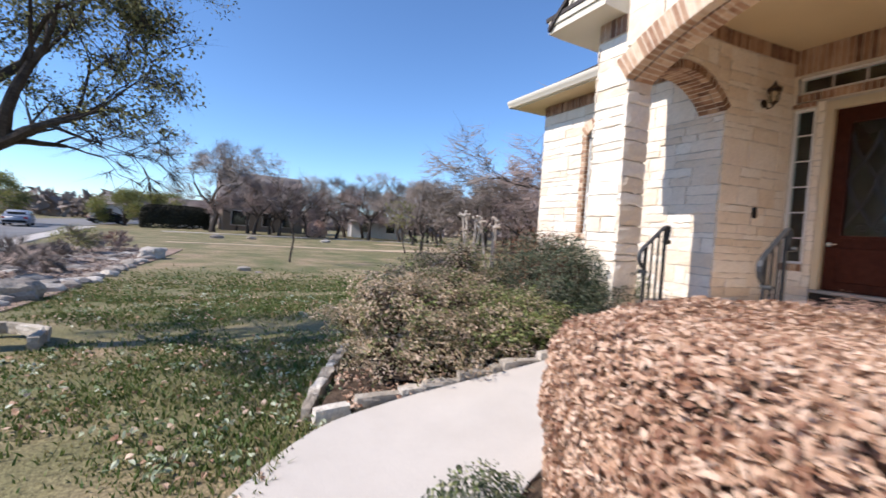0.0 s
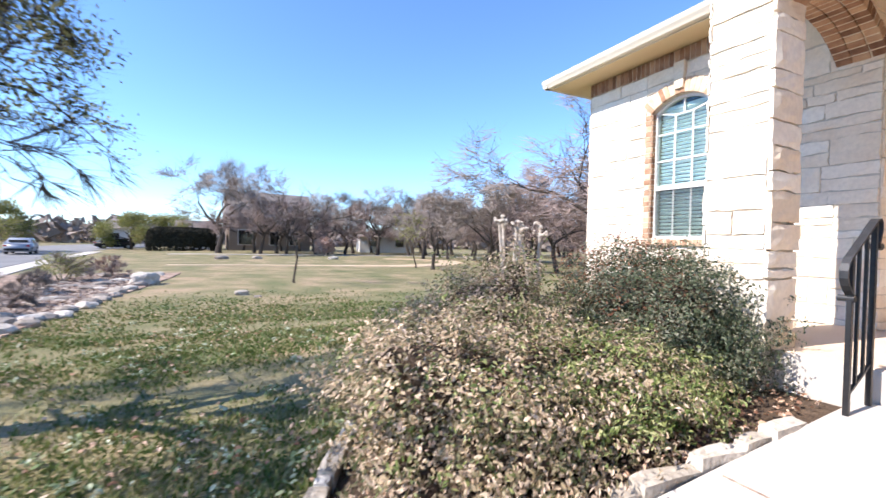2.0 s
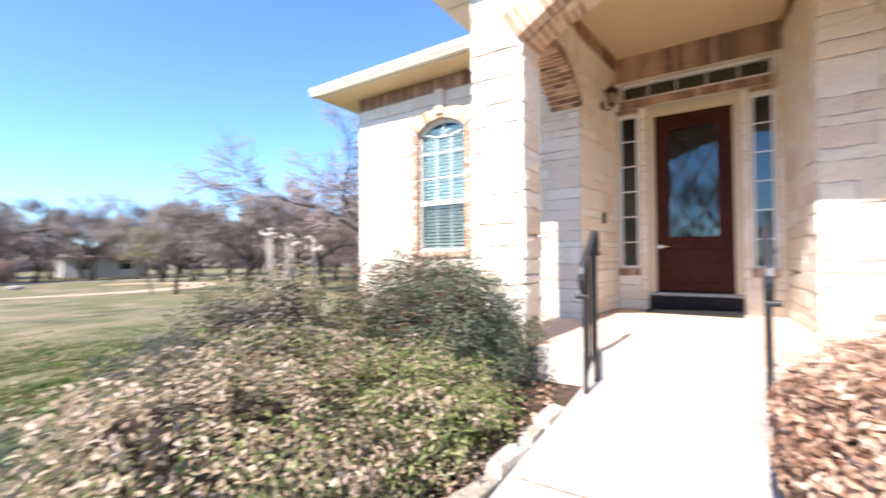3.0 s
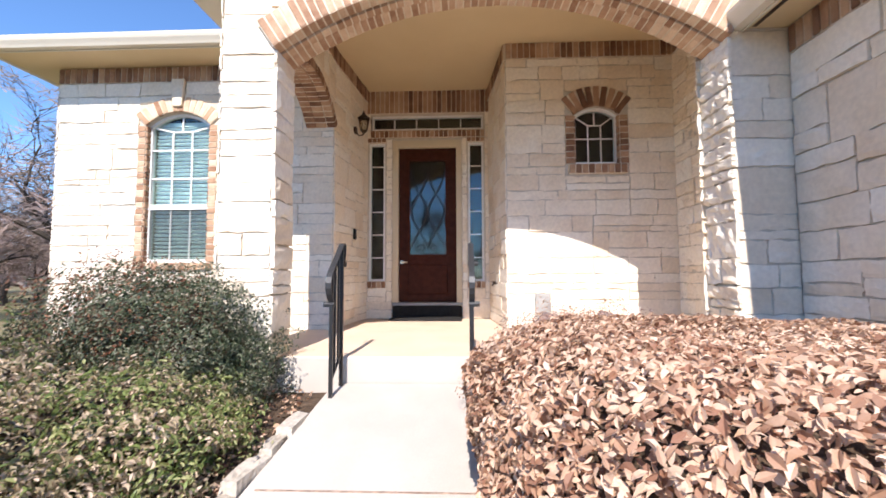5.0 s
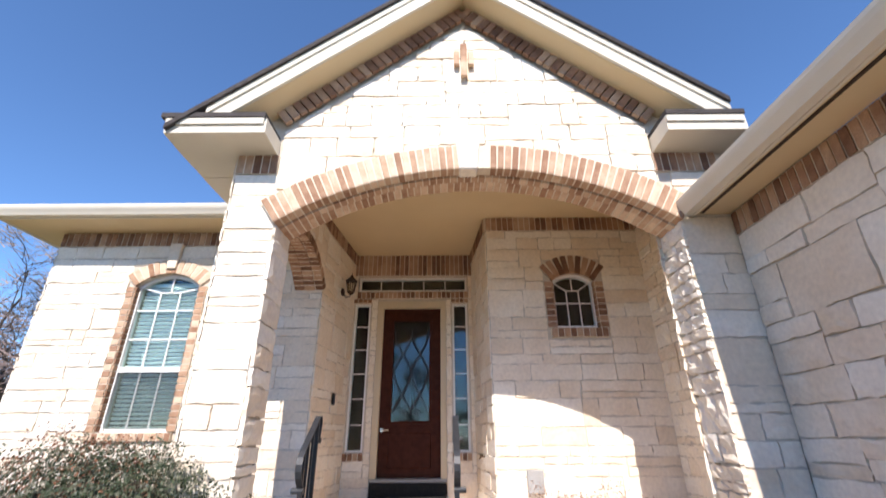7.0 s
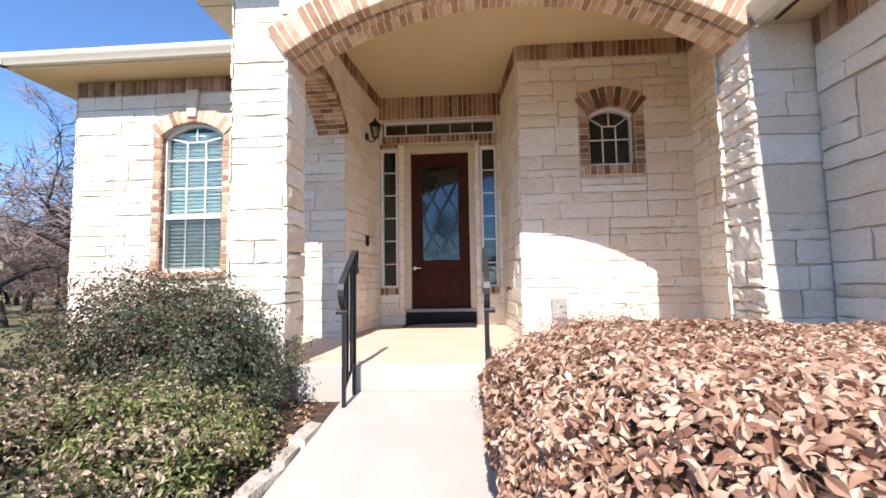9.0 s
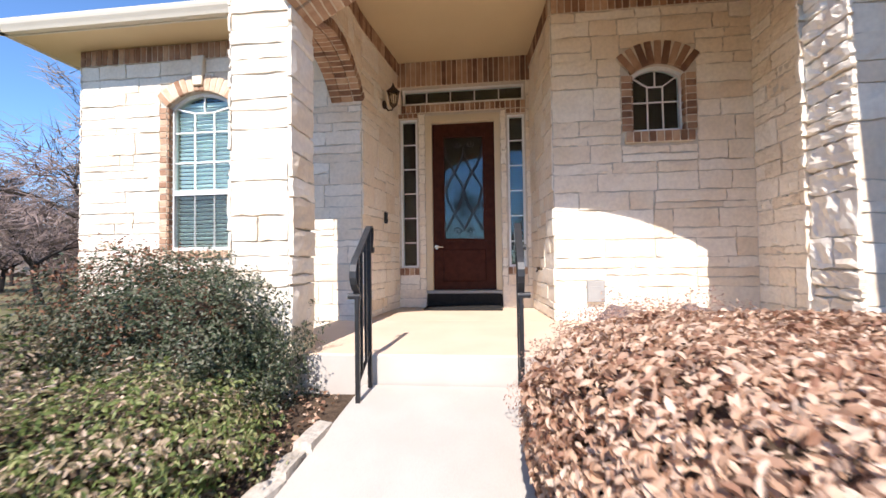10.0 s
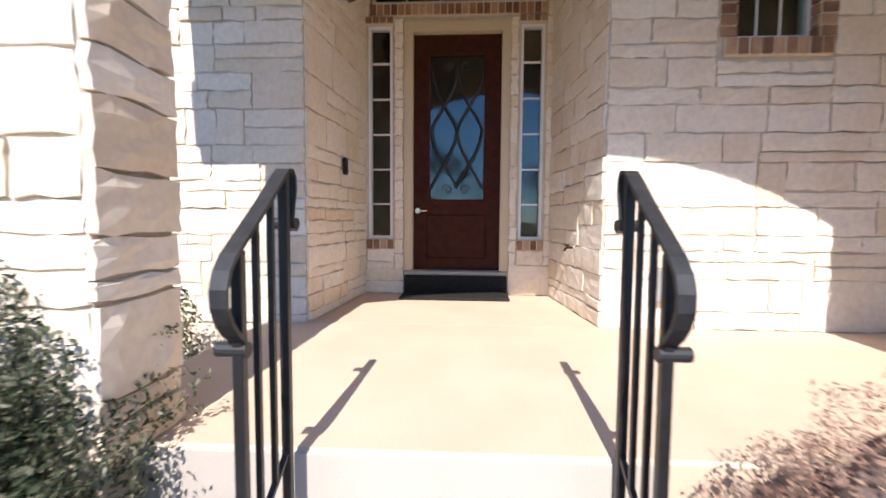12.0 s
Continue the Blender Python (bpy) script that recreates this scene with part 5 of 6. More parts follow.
shrub("mottled_shrub", "low spreading shrub of mottled green and tan leaves", (1.83, 4.32, 0.12), (0.88, 0.80, 0.55), 8, MOTTLED(13000, 1400), amount=0.55, scale=2.3, group="shrubs in the bed", depth=0.32, shrink=0.74, low=-0.25)
shrub("mottled_shrub", "low spreading shrub with green and brown leaves", (2.72, 4.06, 0.18), (0.66, 0.56, 0.40), 9, MOTTLED(5000, 2800), amount=0.52, scale=2.5, group="shrubs in the bed", depth=0.32, shrink=0.74, low=-0.25)
shrub("mottled_shrub", "low mound of mottled green and tan leaves", (2.66, 5.28, 0.26), (1.0, 0.92, 0.70), 10, MOTTLED(12000, 1800), amount=0.52, scale=2.2, group="shrubs in the bed", depth=0.32, shrink=0.74, low=-0.25)
shrub("evergreen_shrub", "dark green upright shrub with rust-coloured top", (3.74, 4.50, 0.55), (0.60, 0.78, 0.57), 12,
      [("foliage", NANDINA, 36000, 0.028, (0, 0, 0), (1, 1, 1), 0.40, ""), ("rust_foliage", RUST, 5200, 0.026, (0.0, 0.22, 0.17), (0.95, 0.82, 0.95), 0.4, "rust-coloured leaves"), ("lower_foliage", NANDINA, 14000, 0.028, (0, -0.10, -0.25), (0.95, 0.92, 0.8), 0.40, "")], amount=0.30, scale=2.6, depth=0.40, shrink=0.64, power=3.4)
shrub("small_shrub", "small flecked shrub behind the porch pier", (5.05, 4.62, 0.45), (0.40, 0.42, 0.50), 14,
      [("foliage", NANDINA, 2600, 0.034, (0, 0, 0), (1, 1, 1), 0.4, ""), ("pale_foliage", FRESH, 900, 0.03, (0, 0, 0.02), (1, 1, 1), 0.4, "pale leaves")], amount=0.2, depth=0.4, shrink=0.55)
shrub("brown_shrub", "thin brown winter shrub by the house corner", (4.75, 6.35, 0.32), (0.55, 0.50, 0.40), 15,
      [("foliage", RUST, 900, 0.03, (0, 0, 0), (1, 1, 1), 0.35, ""), ("dull_foliage", NANDINA, 900, 0.03, (0, 0, 0), (1, 1, 1), 0.35, "")], depth=0.6, shrink=0.35, inside=TWIG)
thin = thing("twiggy_shrub", "nearly leafless twiggy shrub beside the porch step", "shrub", (3.46, 1.46, ground_z(3.46, 1.46)))
stems("stem", (0, 0, 0.0), (0.26, 0.5), 0.52, 130, TWIG_PURPLE, thin, 41, 0.0025, 0.35)
core("inner_mass", (0, 0, 0.26), (0.46, 0.74, 0.54), TWIG_PURPLE, thin, 42, 2.0, 0.82, 0.28, 2.6)
leaves("foliage", PINKLEAF, blob_points(30000, (0, 0, 0.27), (0.46, 0.72, 0.50), 42, 0.28, 2.6, 0.35, -0.5), 0.017, thin, "tiny pinkish tan leaves", 42, 0.4)
weed = thing("weed", "small grey-green weed at the walkway edge", "plant", (1.12, 1.98, walk_z(1.1)))
leaves("foliage", NANDINA, blob_points(620, (0, 0, 0.04), (0.28, 0.17, 0.19), 43, 0.3, 3.0, 0.6, -0.1), 0.035, weed, "", 43, 0.35)
leaves("pale_tips", FRESH, blob_points(240, (0, 0, 0.05), (0.26, 0.15, 0.18), 44, 0.3, 3.0, 0.5, -0.1), 0.03, weed, "", 44, 0.35)

# crape myrtles cut back to knobs
def crape(at, count, seed, h):
    ob = thing("crape_myrtle", "pale crape myrtle cut back to knobbly heads", "tree", (at[0], at[1], ground_z(*at)), "crape myrtles")
    dr = random.Random(seed)
    for i in range(count):
        a = 6.283 * i / count + dr.uniform(-0.3, 0.3)
        o = Vector((math.cos(a), math.sin(a), 0))
        top = o * dr.uniform(0.10, 0.24) + Vector((0, 0, h * dr.uniform(0.9, 1.05)))
        bm = bmesh.new()
        tube(bm, [o * 0.05, o * 0.09 + Vector((0, 0, h * 0.45)), top], [0.028, 0.022, 0.024], 7)
        bmesh.ops.create_icosphere(bm, subdivisions=2, radius=0.036, matrix=Matrix.Translation(top))
        for _ in range(6):
            d = Vector((dr.gauss(0, 1), dr.gauss(0, 1), abs(dr.gauss(0, 1)))).normalized()
            tube(bm, [top, top + d * dr.uniform(0.05, 0.12)], [0.018, 0.012], 5)
            bmesh.ops.create_icosphere(bm, subdivisions=1, radius=0.024, matrix=Matrix.Translation(top + d * 0.1))
        part("trunk", bm, PALE_BARK, ob)
    return ob


crape((3.92, 6.95), 4, 51, 1.42)
crape((4.34, 6.92), 3, 52, 1.42)

# grass and litter on the near lawn
def lawn_points(count, x0, x1, y0, y1, seed, near=(0, 1)):
    dr = random.Random(seed)
    out = []
    while len(out) < count:
        x, y = dr.uniform(x0, x1), dr.uniform(y0, y1)
        far = math.hypot(x - near[0], y - near[1])
        if dr.random() > (1.8 / (1 + 0.22 * far ** 1.3)) * (1 - smoothstep(7, 20, far)):
            continue
        if x < -3.0 and y > 7.4:
            continue
        edge = -0.95 if y < 0 else -0.85 + 1.5 * max(0, y - 0.6) / 2.7 if y < 3.4 else 0.62 + (y - 3.4) * 0.62
        if x > edge - 0.05 or (x + 2.4) ** 2 + (y - 6.4) ** 2 < 0.35:
            continue
        if noise.noise(Vector((x * 0.5, y * 0.5, 3))) + 0.5 * noise.noise(Vector((x * 1.7, y * 1.7, 5))) + dr.gauss(0, 0.2) < -0.28 + 0.50 * (1 - smoothstep(-1.9, 0.7, x + 0.25 * (y - 4))):
            continue
        out.append((x, y))
    return out


def blades(name, label, count, seed, box_, size):
    dr = random.Random(seed)
    V, F = [], []
    for x, y in lawn_points(count, *box_, seed):
        z = ground_z(x, y) - 0.005 + 0.02 * noise.noise(Vector((x * 0.6, y * 0.6, 0)))
        a, h = dr.uniform(0, 6.283), size * dr.uniform(0.4, 1.2) * (1 + 0.6 * noise.noise(Vector((x, y, 9))))
        lx, ly, w = dr.gauss(0, 0.5) * h, dr.gauss(0, 0.5) * h, 0.004 + 0.0012 * math.hypot(x, y)
        c, s = math.cos(a) * w, math.sin(a) * w
        b = len(V)
        V += [(x - c, y - s, z), (x + c, y + s, z), (x + lx * 0.4 + c * 0.7, y + ly * 0.4 + s * 0.7, z + h * 0.6), (x + lx * 0.4 - c * 0.7, y + ly * 0.4 - s * 0.7, z + h * 0.6), (x + lx, y + ly, z + h)]
        F += [(b, b + 1, b + 2, b + 3), (b + 3, b + 2, b + 4)]
    ob = raw(name, V, F, GRASS)
    return tagged(ob, label, "grass", kind="stuff")


blades("grass", "uneven green and straw-coloured grass blades", 80000, 61, (-16, 7, -8, 22), 0.052)
dr = random.Random(62)
pts = [((x, y, ground_z(x, y) + 0.035), (0, 0, 1)) for x, y in lawn_points(1700, -9, 4, -2, 20, 63)]
tagged(leaves("leaf_litter", DRYLEAF, pts, 0.05, None, "", 64, 0.6), "pale dry leaves scattered on the lawn", "leaves", kind="stuff")
pts = []
for x, y in lawn_points(300, -6, 2, 0, 13, 66):
    for _ in range(dr.randint(4, 10)):
        pts.append(((x + dr.gauss(0, 0.035), y + dr.gauss(0, 0.035), ground_z(x, y) + dr.uniform(0.03, 0.075)), (dr.gauss(0, 0.6), dr.gauss(0, 0.6), 1)))
tagged(leaves("lawn_weeds", WEED, pts, 0.05, None, "", 67, 0.5), "pale weed tufts among the grass", "weeds", kind="stuff")
pts = []
for _ in range(900):
    x = dr.uniform(0.9, 4.0)
    y = dr.uniform(3.38, 4.2)
    pts.append(((x, y, ground_z(x, y) + 0.09), (0, 0, 1)))
tagged(leaves("leaf_litter", DRYLEAF, pts, 0.045, None, "", 65, 0.6), "dry leaves lying on the bed mulch", "leaves", kind="stuff")

# ---- the near tree ----
tree = thing("oak_tree", "small spreading oak with dark bark and sparse leaves", "tree", (-2.58, 6.45, ground_z(-2.4, 6.4)))
dr = random.Random(71)
V, F, tips = [], [], []
bm = bmesh.new()
tube(bm, [(0, 0, -0.05), (0.02, 0, 0.25), (0.0, -0.01, 0.9), (0.05, -0.02, 1.5), (0.08, -0.03, 1.95)], [0.24, 0.175, 0.15, 0.155, 0.14], 12)
part("trunk", bm, BARK, tree, "", True)
for p, way, ln, rad, lv in (((0.08, -0.03, 1.80), (0.75, -0.25, 0.55), 0.66, 0.095, 4), ((0.05, 0, 1.85), (-0.7, 0.3, 0.75), 1.0, 0.09, 4), ((0.05, 0, 1.9), (-0.1, 0.7, 0.9), 0.9, 0.08, 4), ((0.10, -0.05, 1.75), (0.25, -0.7, 0.75), 0.9, 0.07, 4),
                            ((0.60, -0.22, 2.15), (0.9, -0.3, 0.42), 0.62, 0.05, 4), ((0.60, -0.22, 2.2), (0.30, -0.1, 1.0), 1.0, 0.065, 4), ((0.58, -0.2, 2.15), (0.8, 0.2, 0.62), 0.9, 0.05, 4), ((-0.3, 0.2, 2.3), (-0.6, -0.5, 1.0), 1.3, 0.07, 4), ((-0.4, 0.2, 2.4), (-0.9, 0.5, 0.8), 1.3, 0.07, 4), ((0.1, 0.0, 2.2), (0.1, 0.2, 1.0), 1.4, 0.07, 4)):
    grow(V, F, p, way, ln, rad, lv, dr, 0.75, tips, 0.16, (2, 3), 7, 0.0, 0.006)
limb = raw("branch_work", V, F, BARK, tree)
pts = []
for p, d in tips:
    for _ in range(dr.randint(14, 28) * (2 if p.z > 3.4 else 1)):
        q = p + Vector((dr.gauss(0, 0.12), dr.gauss(0, 0.12), dr.gauss(0, 0.09)))
        if q.z > 2.4:
            pts.append((tuple(q), (dr.gauss(0, 1), dr.gauss(0, 1), dr.gauss(0, 1))))
leaves("crown", OAKLEAF, pts, 0.044, tree, "sparse dark and yellow-green leaves", 72, 0.5)
V, F = [], []
for p, d in tips:
    for _ in range(7):
        w = (d + Vector((dr.gauss(0, 0.6), dr.gauss(0, 0.6), dr.gauss(0, 0.5)))).normalized() * dr.uniform(0.15, 0.4)
        s = w.orthogonal().normalized() * 0.004
        b = len(V)
        V += [p - s, p + s, p + w]
        F.append((b, b + 1, b + 2))
raw("twig_work", V, F, BARK, tree)

# ---- the street side and the distance ----
strip("ground_rock_bed", "brown gravel bed strewn with flat rocks", "rock bed", [(-3.0, 7.5), (-2.9, 11), (-3.2, 16), (-2.6, 21), (-2.2, 25), (-2.0, 29)], [(-7.5, 7.5), (-6.6, 11), (-6.4, 16), (-7.2, 21), (-8.4, 25), (-9.2, 29)], GRAVEL, lambda x, y: ground_z(x, y) + 0.035 + 0.03 * noise.noise(Vector((x, y, 0))), 0.1, 60)
strip("pavement_sidewalk", "pale concrete sidewalk beside the street", "sidewalk", [(-7.5, 2), (-6.9, 11), (-6.7, 16), (-7.6, 22), (-9.6, 32), (-11.6, 48), (-13.2, 64)], [(-8.7, 2), (-8.1, 11), (-7.9, 16), (-8.8, 22), (-10.8, 32), (-12.8, 48), (-14.4, 64)], CONCRETE, lambda x, y: ground_z(x, y) + 0.05, 0.12, 60)
strip("road", "pale grey asphalt street", "road", [(-8.9, -20), (-8.3, 11), (-8.1, 16), (-9.0, 22), (-11.0, 32), (-13.0, 48), (-14.6, 64), (-14, 85), (-8, 110)], [(-18.5, -20), (-18.0, 11), (-18, 16), (-18.6, 22), (-20.5, 32), (-22, 48), (-24, 64), (-26, 90), (-22, 130)], ASPHALT, lambda x, y: ground_z(x, y) + 0.03, 0.1, 80)
strip("pavement_trail", "sandy footpath crossing the lawn", "path", [(-3.5, 36.6), (2, 36.4), (8, 35.6), (13, 36.0), (18, 39), (19, 44), (15, 47)], [(-3.5, 35.6), (2, 35.4), (8, 34.4), (14, 33.6), (20, 38), (21.5, 44.5), (16, 48.2)], TRAIL, lambda x, y: ground_z(x, y) + 0.03, 0.08, 60)
strip("pavement_far_drive", "pale gravel drive before the trees", "path", [(-6, 58), (6, 58), (20, 57), (36, 54)], [(-6, 56.6), (6, 56.6), (20, 55.8), (36, 53)], CONCRETE, lambda x, y: ground_z(x, y) + 0.03, 0.08, 30)


def rock(at, size, turn, label, seed, flat=0.5):
    x, y = at
    z = ground_z(x, y)
    ob = chunk("rock", (x, y, z + size[2] * 0.45), size, turn, ROCK, None, seed, 3 if size[0] > 0.3 else 2, 0.28)
    return tagged(ob, label, "rock", "rocks in the gravel bed")


rock((-3.4, 10.6), (0.50, 0.36, 0.28), 20, "large rounded grey boulder at the lawn edge", 3)
rock((-2.70, 22.9), (0.55, 0.40, 0.34), 60, "grey boulder at the lawn edge", 4)
tagged(chunk("rock", (0.78, 18.55, ground_z(0.78, 18.55) + 0.06), (0.24, 0.17, 0.12), 20, ROCK, None, 5, 2, 0.28), "pale rock lying in the lawn", "rock")
tagged(chunk("rock", (1.25, 17.7, ground_z(1.25, 17.7) + 0.02), (0.13, 0.09, 0.05), 20, ROCK, None, 6, 2, 0.28), "small pale stone lying in the lawn", "rock")
for at, s in (((9.5, 46.0), 0.5), ((2.5, 46.5), 0.45), ((-0.5, 45.5), 0.6)):
    tagged(chunk("rock", (*at, ground_z(*at) + 0.1), (s, s * 0.7, s * 0.4), 10, ROCK, None, int(s * 90), 2, 0.28), "grey boulder far out on the lawn", "rock")
dr = random.Random(81)
for i in range(70):
    y = dr.uniform(8.2, 28)
    x = -3.1 - (0.3 + 3.0 * dr.random() ** 1.4) + 0.03 * (y - 15)
    s = dr.uniform(0.12, 0.38)
    rock((x, y), (s, s * dr.uniform(0.55, 0.9), s * dr.uniform(0.2, 0.45)), dr.uniform(0, 180), "flat weathered limestone rock in the gravel bed", i + 10)
for i in range(46):
    y = 8.0 + i * 0.44 + dr.uniform(-0.15, 0.15)
    s = dr.uniform(0.13, 0.30)
    rock((-3.05 + 0.03 * (y - 15) + dr.uniform(-0.25, 0.12), y), (s, s * dr.uniform(0.6, 0.9), s * dr.uniform(0.3, 0.55)), dr.uniform(0, 180), "weathered limestone rock at the edge of the lawn", i + 120)
V, F = [], []
for i in range(6000):
    y = dr.uniform(7.7, 28.5)
    x = -3.15 + 0.03 * (y - 15) - dr.uniform(0, 3.3)
    s = dr.uniform(0.02, 0.075)
    z = ground_z(x, y) + 0.05
    b = len(V)
    V += [(x + dr.uniform(-s, s) + i0 * s, y + dr.uniform(-s, s) * 0.5 + j0 * s, z + (s * dr.uniform(0.3, 0.8) if k0 else -0.03)) for i0, j0, k0 in ((-1, -1, 0), (1, -1, 0), (1, 1, 0), (-1, 1, 0), (-0.6, -0.6, 1), (0.6, -0.6, 1), (0.6, 0.6, 1), (-0.6, 0.6, 1))]
    F += [(b + 4, b + 5, b + 6, b + 7), (b, b + 1, b + 5, b + 4), (b + 1, b + 2, b + 6, b + 5), (b + 2, b + 3, b + 7, b + 6), (b + 3, b, b + 4, b + 7)]
tagged(raw("gravel", V, F, GRAVEL_STONE), "loose brown and tan gravel of the rock bed", "gravel", kind="stuff")


def bare_bush(at, r, h, label, seed, material=TWIG, leaf=None, count=900):
    ob = thing("shrub", label, "shrub", (*at, ground_z(*at)), "shrubs of the rock bed")
    dr = random.Random(seed)
    V, F, tips = [], [], []
    for _ in range(7):
        grow(V, F, (dr.gauss(0, 0.05), dr.gauss(0, 0.05), 0), (dr.gauss(0, 0.5), dr.gauss(0, 0.5), 1.0), h * 0.42, 0.03, 2, dr, 0.8, tips, 0.2, (2, 3), 4, 0, 0.006)
    raw("branch_work", V, F, TWIG, ob)
    if leaf:
        leaves("foliage", leaf, blob_points(count, (0, 0, h * 0.55), (r, r, h * 0.45), seed, 0.2, 2, 0.5, -0.8), 0.07, ob, "", seed, 0.5)
    V, F = [], []
    for p, d in tips * 36:
        w = (d + Vector((dr.gauss(0, 0.8), dr.gauss(0, 0.8), dr.gauss(0, 0.5)))).normalized() * dr.uniform(0.2, 0.45) * h * 0.6
        s = w.orthogonal().normalized() * 0.006
        b = len(V)
        V += [p - s, p + s, p + w]
        F.append((b, b + 1, b + 2))
    raw("twig_work", V, F, material, ob)
    return ob


bare_bush((-5.0, 14.4), 0.85, 1.45, "grey leafless flat-topped shrub in the rock bed", 91)
bare_bush((-4.6, 16.6), 0.4, 0.8, "small grey leafless shrub in the rock bed", 92)
bare_bush((-5.7, 24.3), 0.9, 1.3, "rounded grey-green shrub in the rock bed", 93, TWIG, FARGREEN, 1400)
bare_bush((-5.2, 20.0), 0.5, 0.9, "grey shrub in the rock bed", 94)
bare_bush((-4.7, 26.5), 0.5, 1.1, "rusty brown shrub in the rock bed", 95, TWIG_PURPLE, RUST, 300)
bare_bush((-4.9, 9.6), 0.5, 0.9, "pinkish leafless shrub near the street", 96, TWIG_PURPLE)


# ---- trees ----
def bare_tree(name, label, seed, h, spread, levels, twig, twigs, leaf=None, trunk_r=0.22, straight=False, per_tip=6, leaf_size=0.22, first=0.30):
    """A winter tree of the height h, at the origin."""
    dr = random.Random(seed)
    ob = thing(name, label, "tree", (0, 0, 0), "trees along the lawn")
    V, F, tips = [], [], []
    bm = bmesh.new()
    top = Vector((dr.gauss(0, 0.03) * h, dr.gauss(0, 0.03) * h, h * first))
    tube(bm, [(0, 0, -0.2), (0, 0, h * 0.04), top * 0.6 + Vector((dr.gauss(0, 0.02) * h, 0, 0)), top], [trunk_r * 1.4, trunk_r, trunk_r * 0.85, trunk_r * 0.75], 8)
    part("trunk", bm, BARK, ob)
    n = 4 if not straight else 3
    for i in range(n):
        a = 6.283 * i / n + dr.uniform(-0.4, 0.4)
        grow(V, F, top * dr.uniform(0.85, 1.0), (math.cos(a) * spread, math.sin(a) * spread, dr.uniform(0.5, 1.0)), h * 0.27, trunk_r * 0.55, levels, dr, 0.62, tips, 0.14, (2, 3), 5, 0.0, 0.012)
    raw("branch_work", V, F, BARK, ob)
    V, F = [], []
    for p, d in tips:
        for _ in range(twigs):
            w = (d * 0.8 + Vector((dr.gauss(0, 0.7), dr.gauss(0, 0.7), dr.gauss(0, 0.5)))).normalized() * dr.uniform(0.05, 0.13) * h
            s = w.orthogonal().normalized() * 0.0026 * h
            o = p + Vector((dr.gauss(0, 0.02), dr.gauss(0, 0.02), dr.gauss(0, 0.02))) * h
            b = len(V)
            V += [o - s, o + s, o + w]
            F.append((b, b + 1, b + 2))
    raw("crown", V, F, twig, ob, "fine bare twigs")
    if leaf:
        pts = []
        for p, d in tips:
            for _ in range(per_tip):
                pts.append((tuple(p + Vector((dr.gauss(0, 0.05), dr.gauss(0, 0.05), dr.gauss(0, 0.05))) * h), (dr.gauss(0, 1), dr.gauss(0, 1), 1)))
        leaves("foliage", leaf, pts, leaf_size, ob, "", seed, 0.6)
    return ob


far_label = "bare grey-brown winter tree at the lawn's far edge"
kinds = [bare_tree("bare_tree", far_label, 101, 8.5, 0.9, 4, TWIG, 10), bare_tree("bare_tree", far_label, 102, 8.0, 1.1, 4, TWIG_PURPLE, 11), bare_tree("bare_tree", far_label, 103, 9.0, 0.7, 4, TWIG, 10), bare_tree("bare_tree", far_label, 104, 7.5, 1.0, 4, TWIG_PURPLE, 12)]
dr = random.Random(105)
spots = []
for i in range(22):
    spots.append((2 + i * 2.5 + dr.uniform(-1.2, 1.2), 64 - i * 0.7 + dr.uniform(-3, 5), dr.uniform(0.75, 1.05)))
for i in range(20):
    spots.append((0 + i * 2.9 + dr.uniform(-1.2, 1.2), 74 - i * 0.7 + dr.uniform(-3, 5), dr.uniform(0.95, 1.2)))
for i in range(12):
    spots.append((20 + i * 2.1 + dr.uniform(-1, 1), 48 - i * 1.7 + dr.uniform(-2.5, 2.5), dr.uniform(0.8, 1.1)))
for i in range(8):
    spots.append((25 + i * 2.4 + dr.uniform(-1, 1), 38 - i * 2.2 + dr.uniform(-2, 2), dr.uniform(0.8, 1.1)))
spots += [(19.8, 20.8, 1.4), (23.5, 18.8, 1.5), (16.5, 27.5, 0.72), (21.0, 26.0, 0.85), (26, 22, 1.2), (24, 15.5, 1.1), (-36, -6, 1.1), (-40, 6, 1.2), (-37, 15, 1.0), (-44, -14, 1.2), (-42, 24, 1.1), (-1.2, 62, 1.55), (13.5, 30.5, 0.62), (3.5, 60, 1.1)]
for i, (x, y, s) in enumerate(spots):
    k = kinds[0] if i == len(spots) - 3 else kinds[i % 4]
    m = pose(x, y, ground_z(x, y), 0, 0, dr.uniform(0, 360)) @ Matrix.Diagonal((s, s, s * dr.uniform(0.9, 1.05), 1))
    if i < 4:
        kinds[i].matrix_basis = m
    else:
        o = copy_thing(k, m)
        o.matrix_basis = m
sap = bare_tree("sapling", "thin bare sapling on the lawn", 111, 4.4, 0.5, 3, TWIG, 4, None, 0.05, True, first=0.42)
sap.location = (2.97, 22.5, ground_z(2.97, 22.5))
sap = bare_tree("young_tree", "young tree with sparse olive leaves on the lawn", 112, 4.6, 0.6, 3, TWIG, 4, FARGREEN, 0.06, True, 4, 0.16, first=0.34)
sap.location = (13.0, 32.5, ground_z(13, 32))
greens = bare_tree("green_tree", "rounded yellow-green tree by the street", 113, 7.0, 1.2, 4, TWIG, 2, FARGREEN, 0.2, False, 22, 0.24, first=0.22)
greens.matrix_basis = pose(-24.5, 62, ground_z(-24, 62))
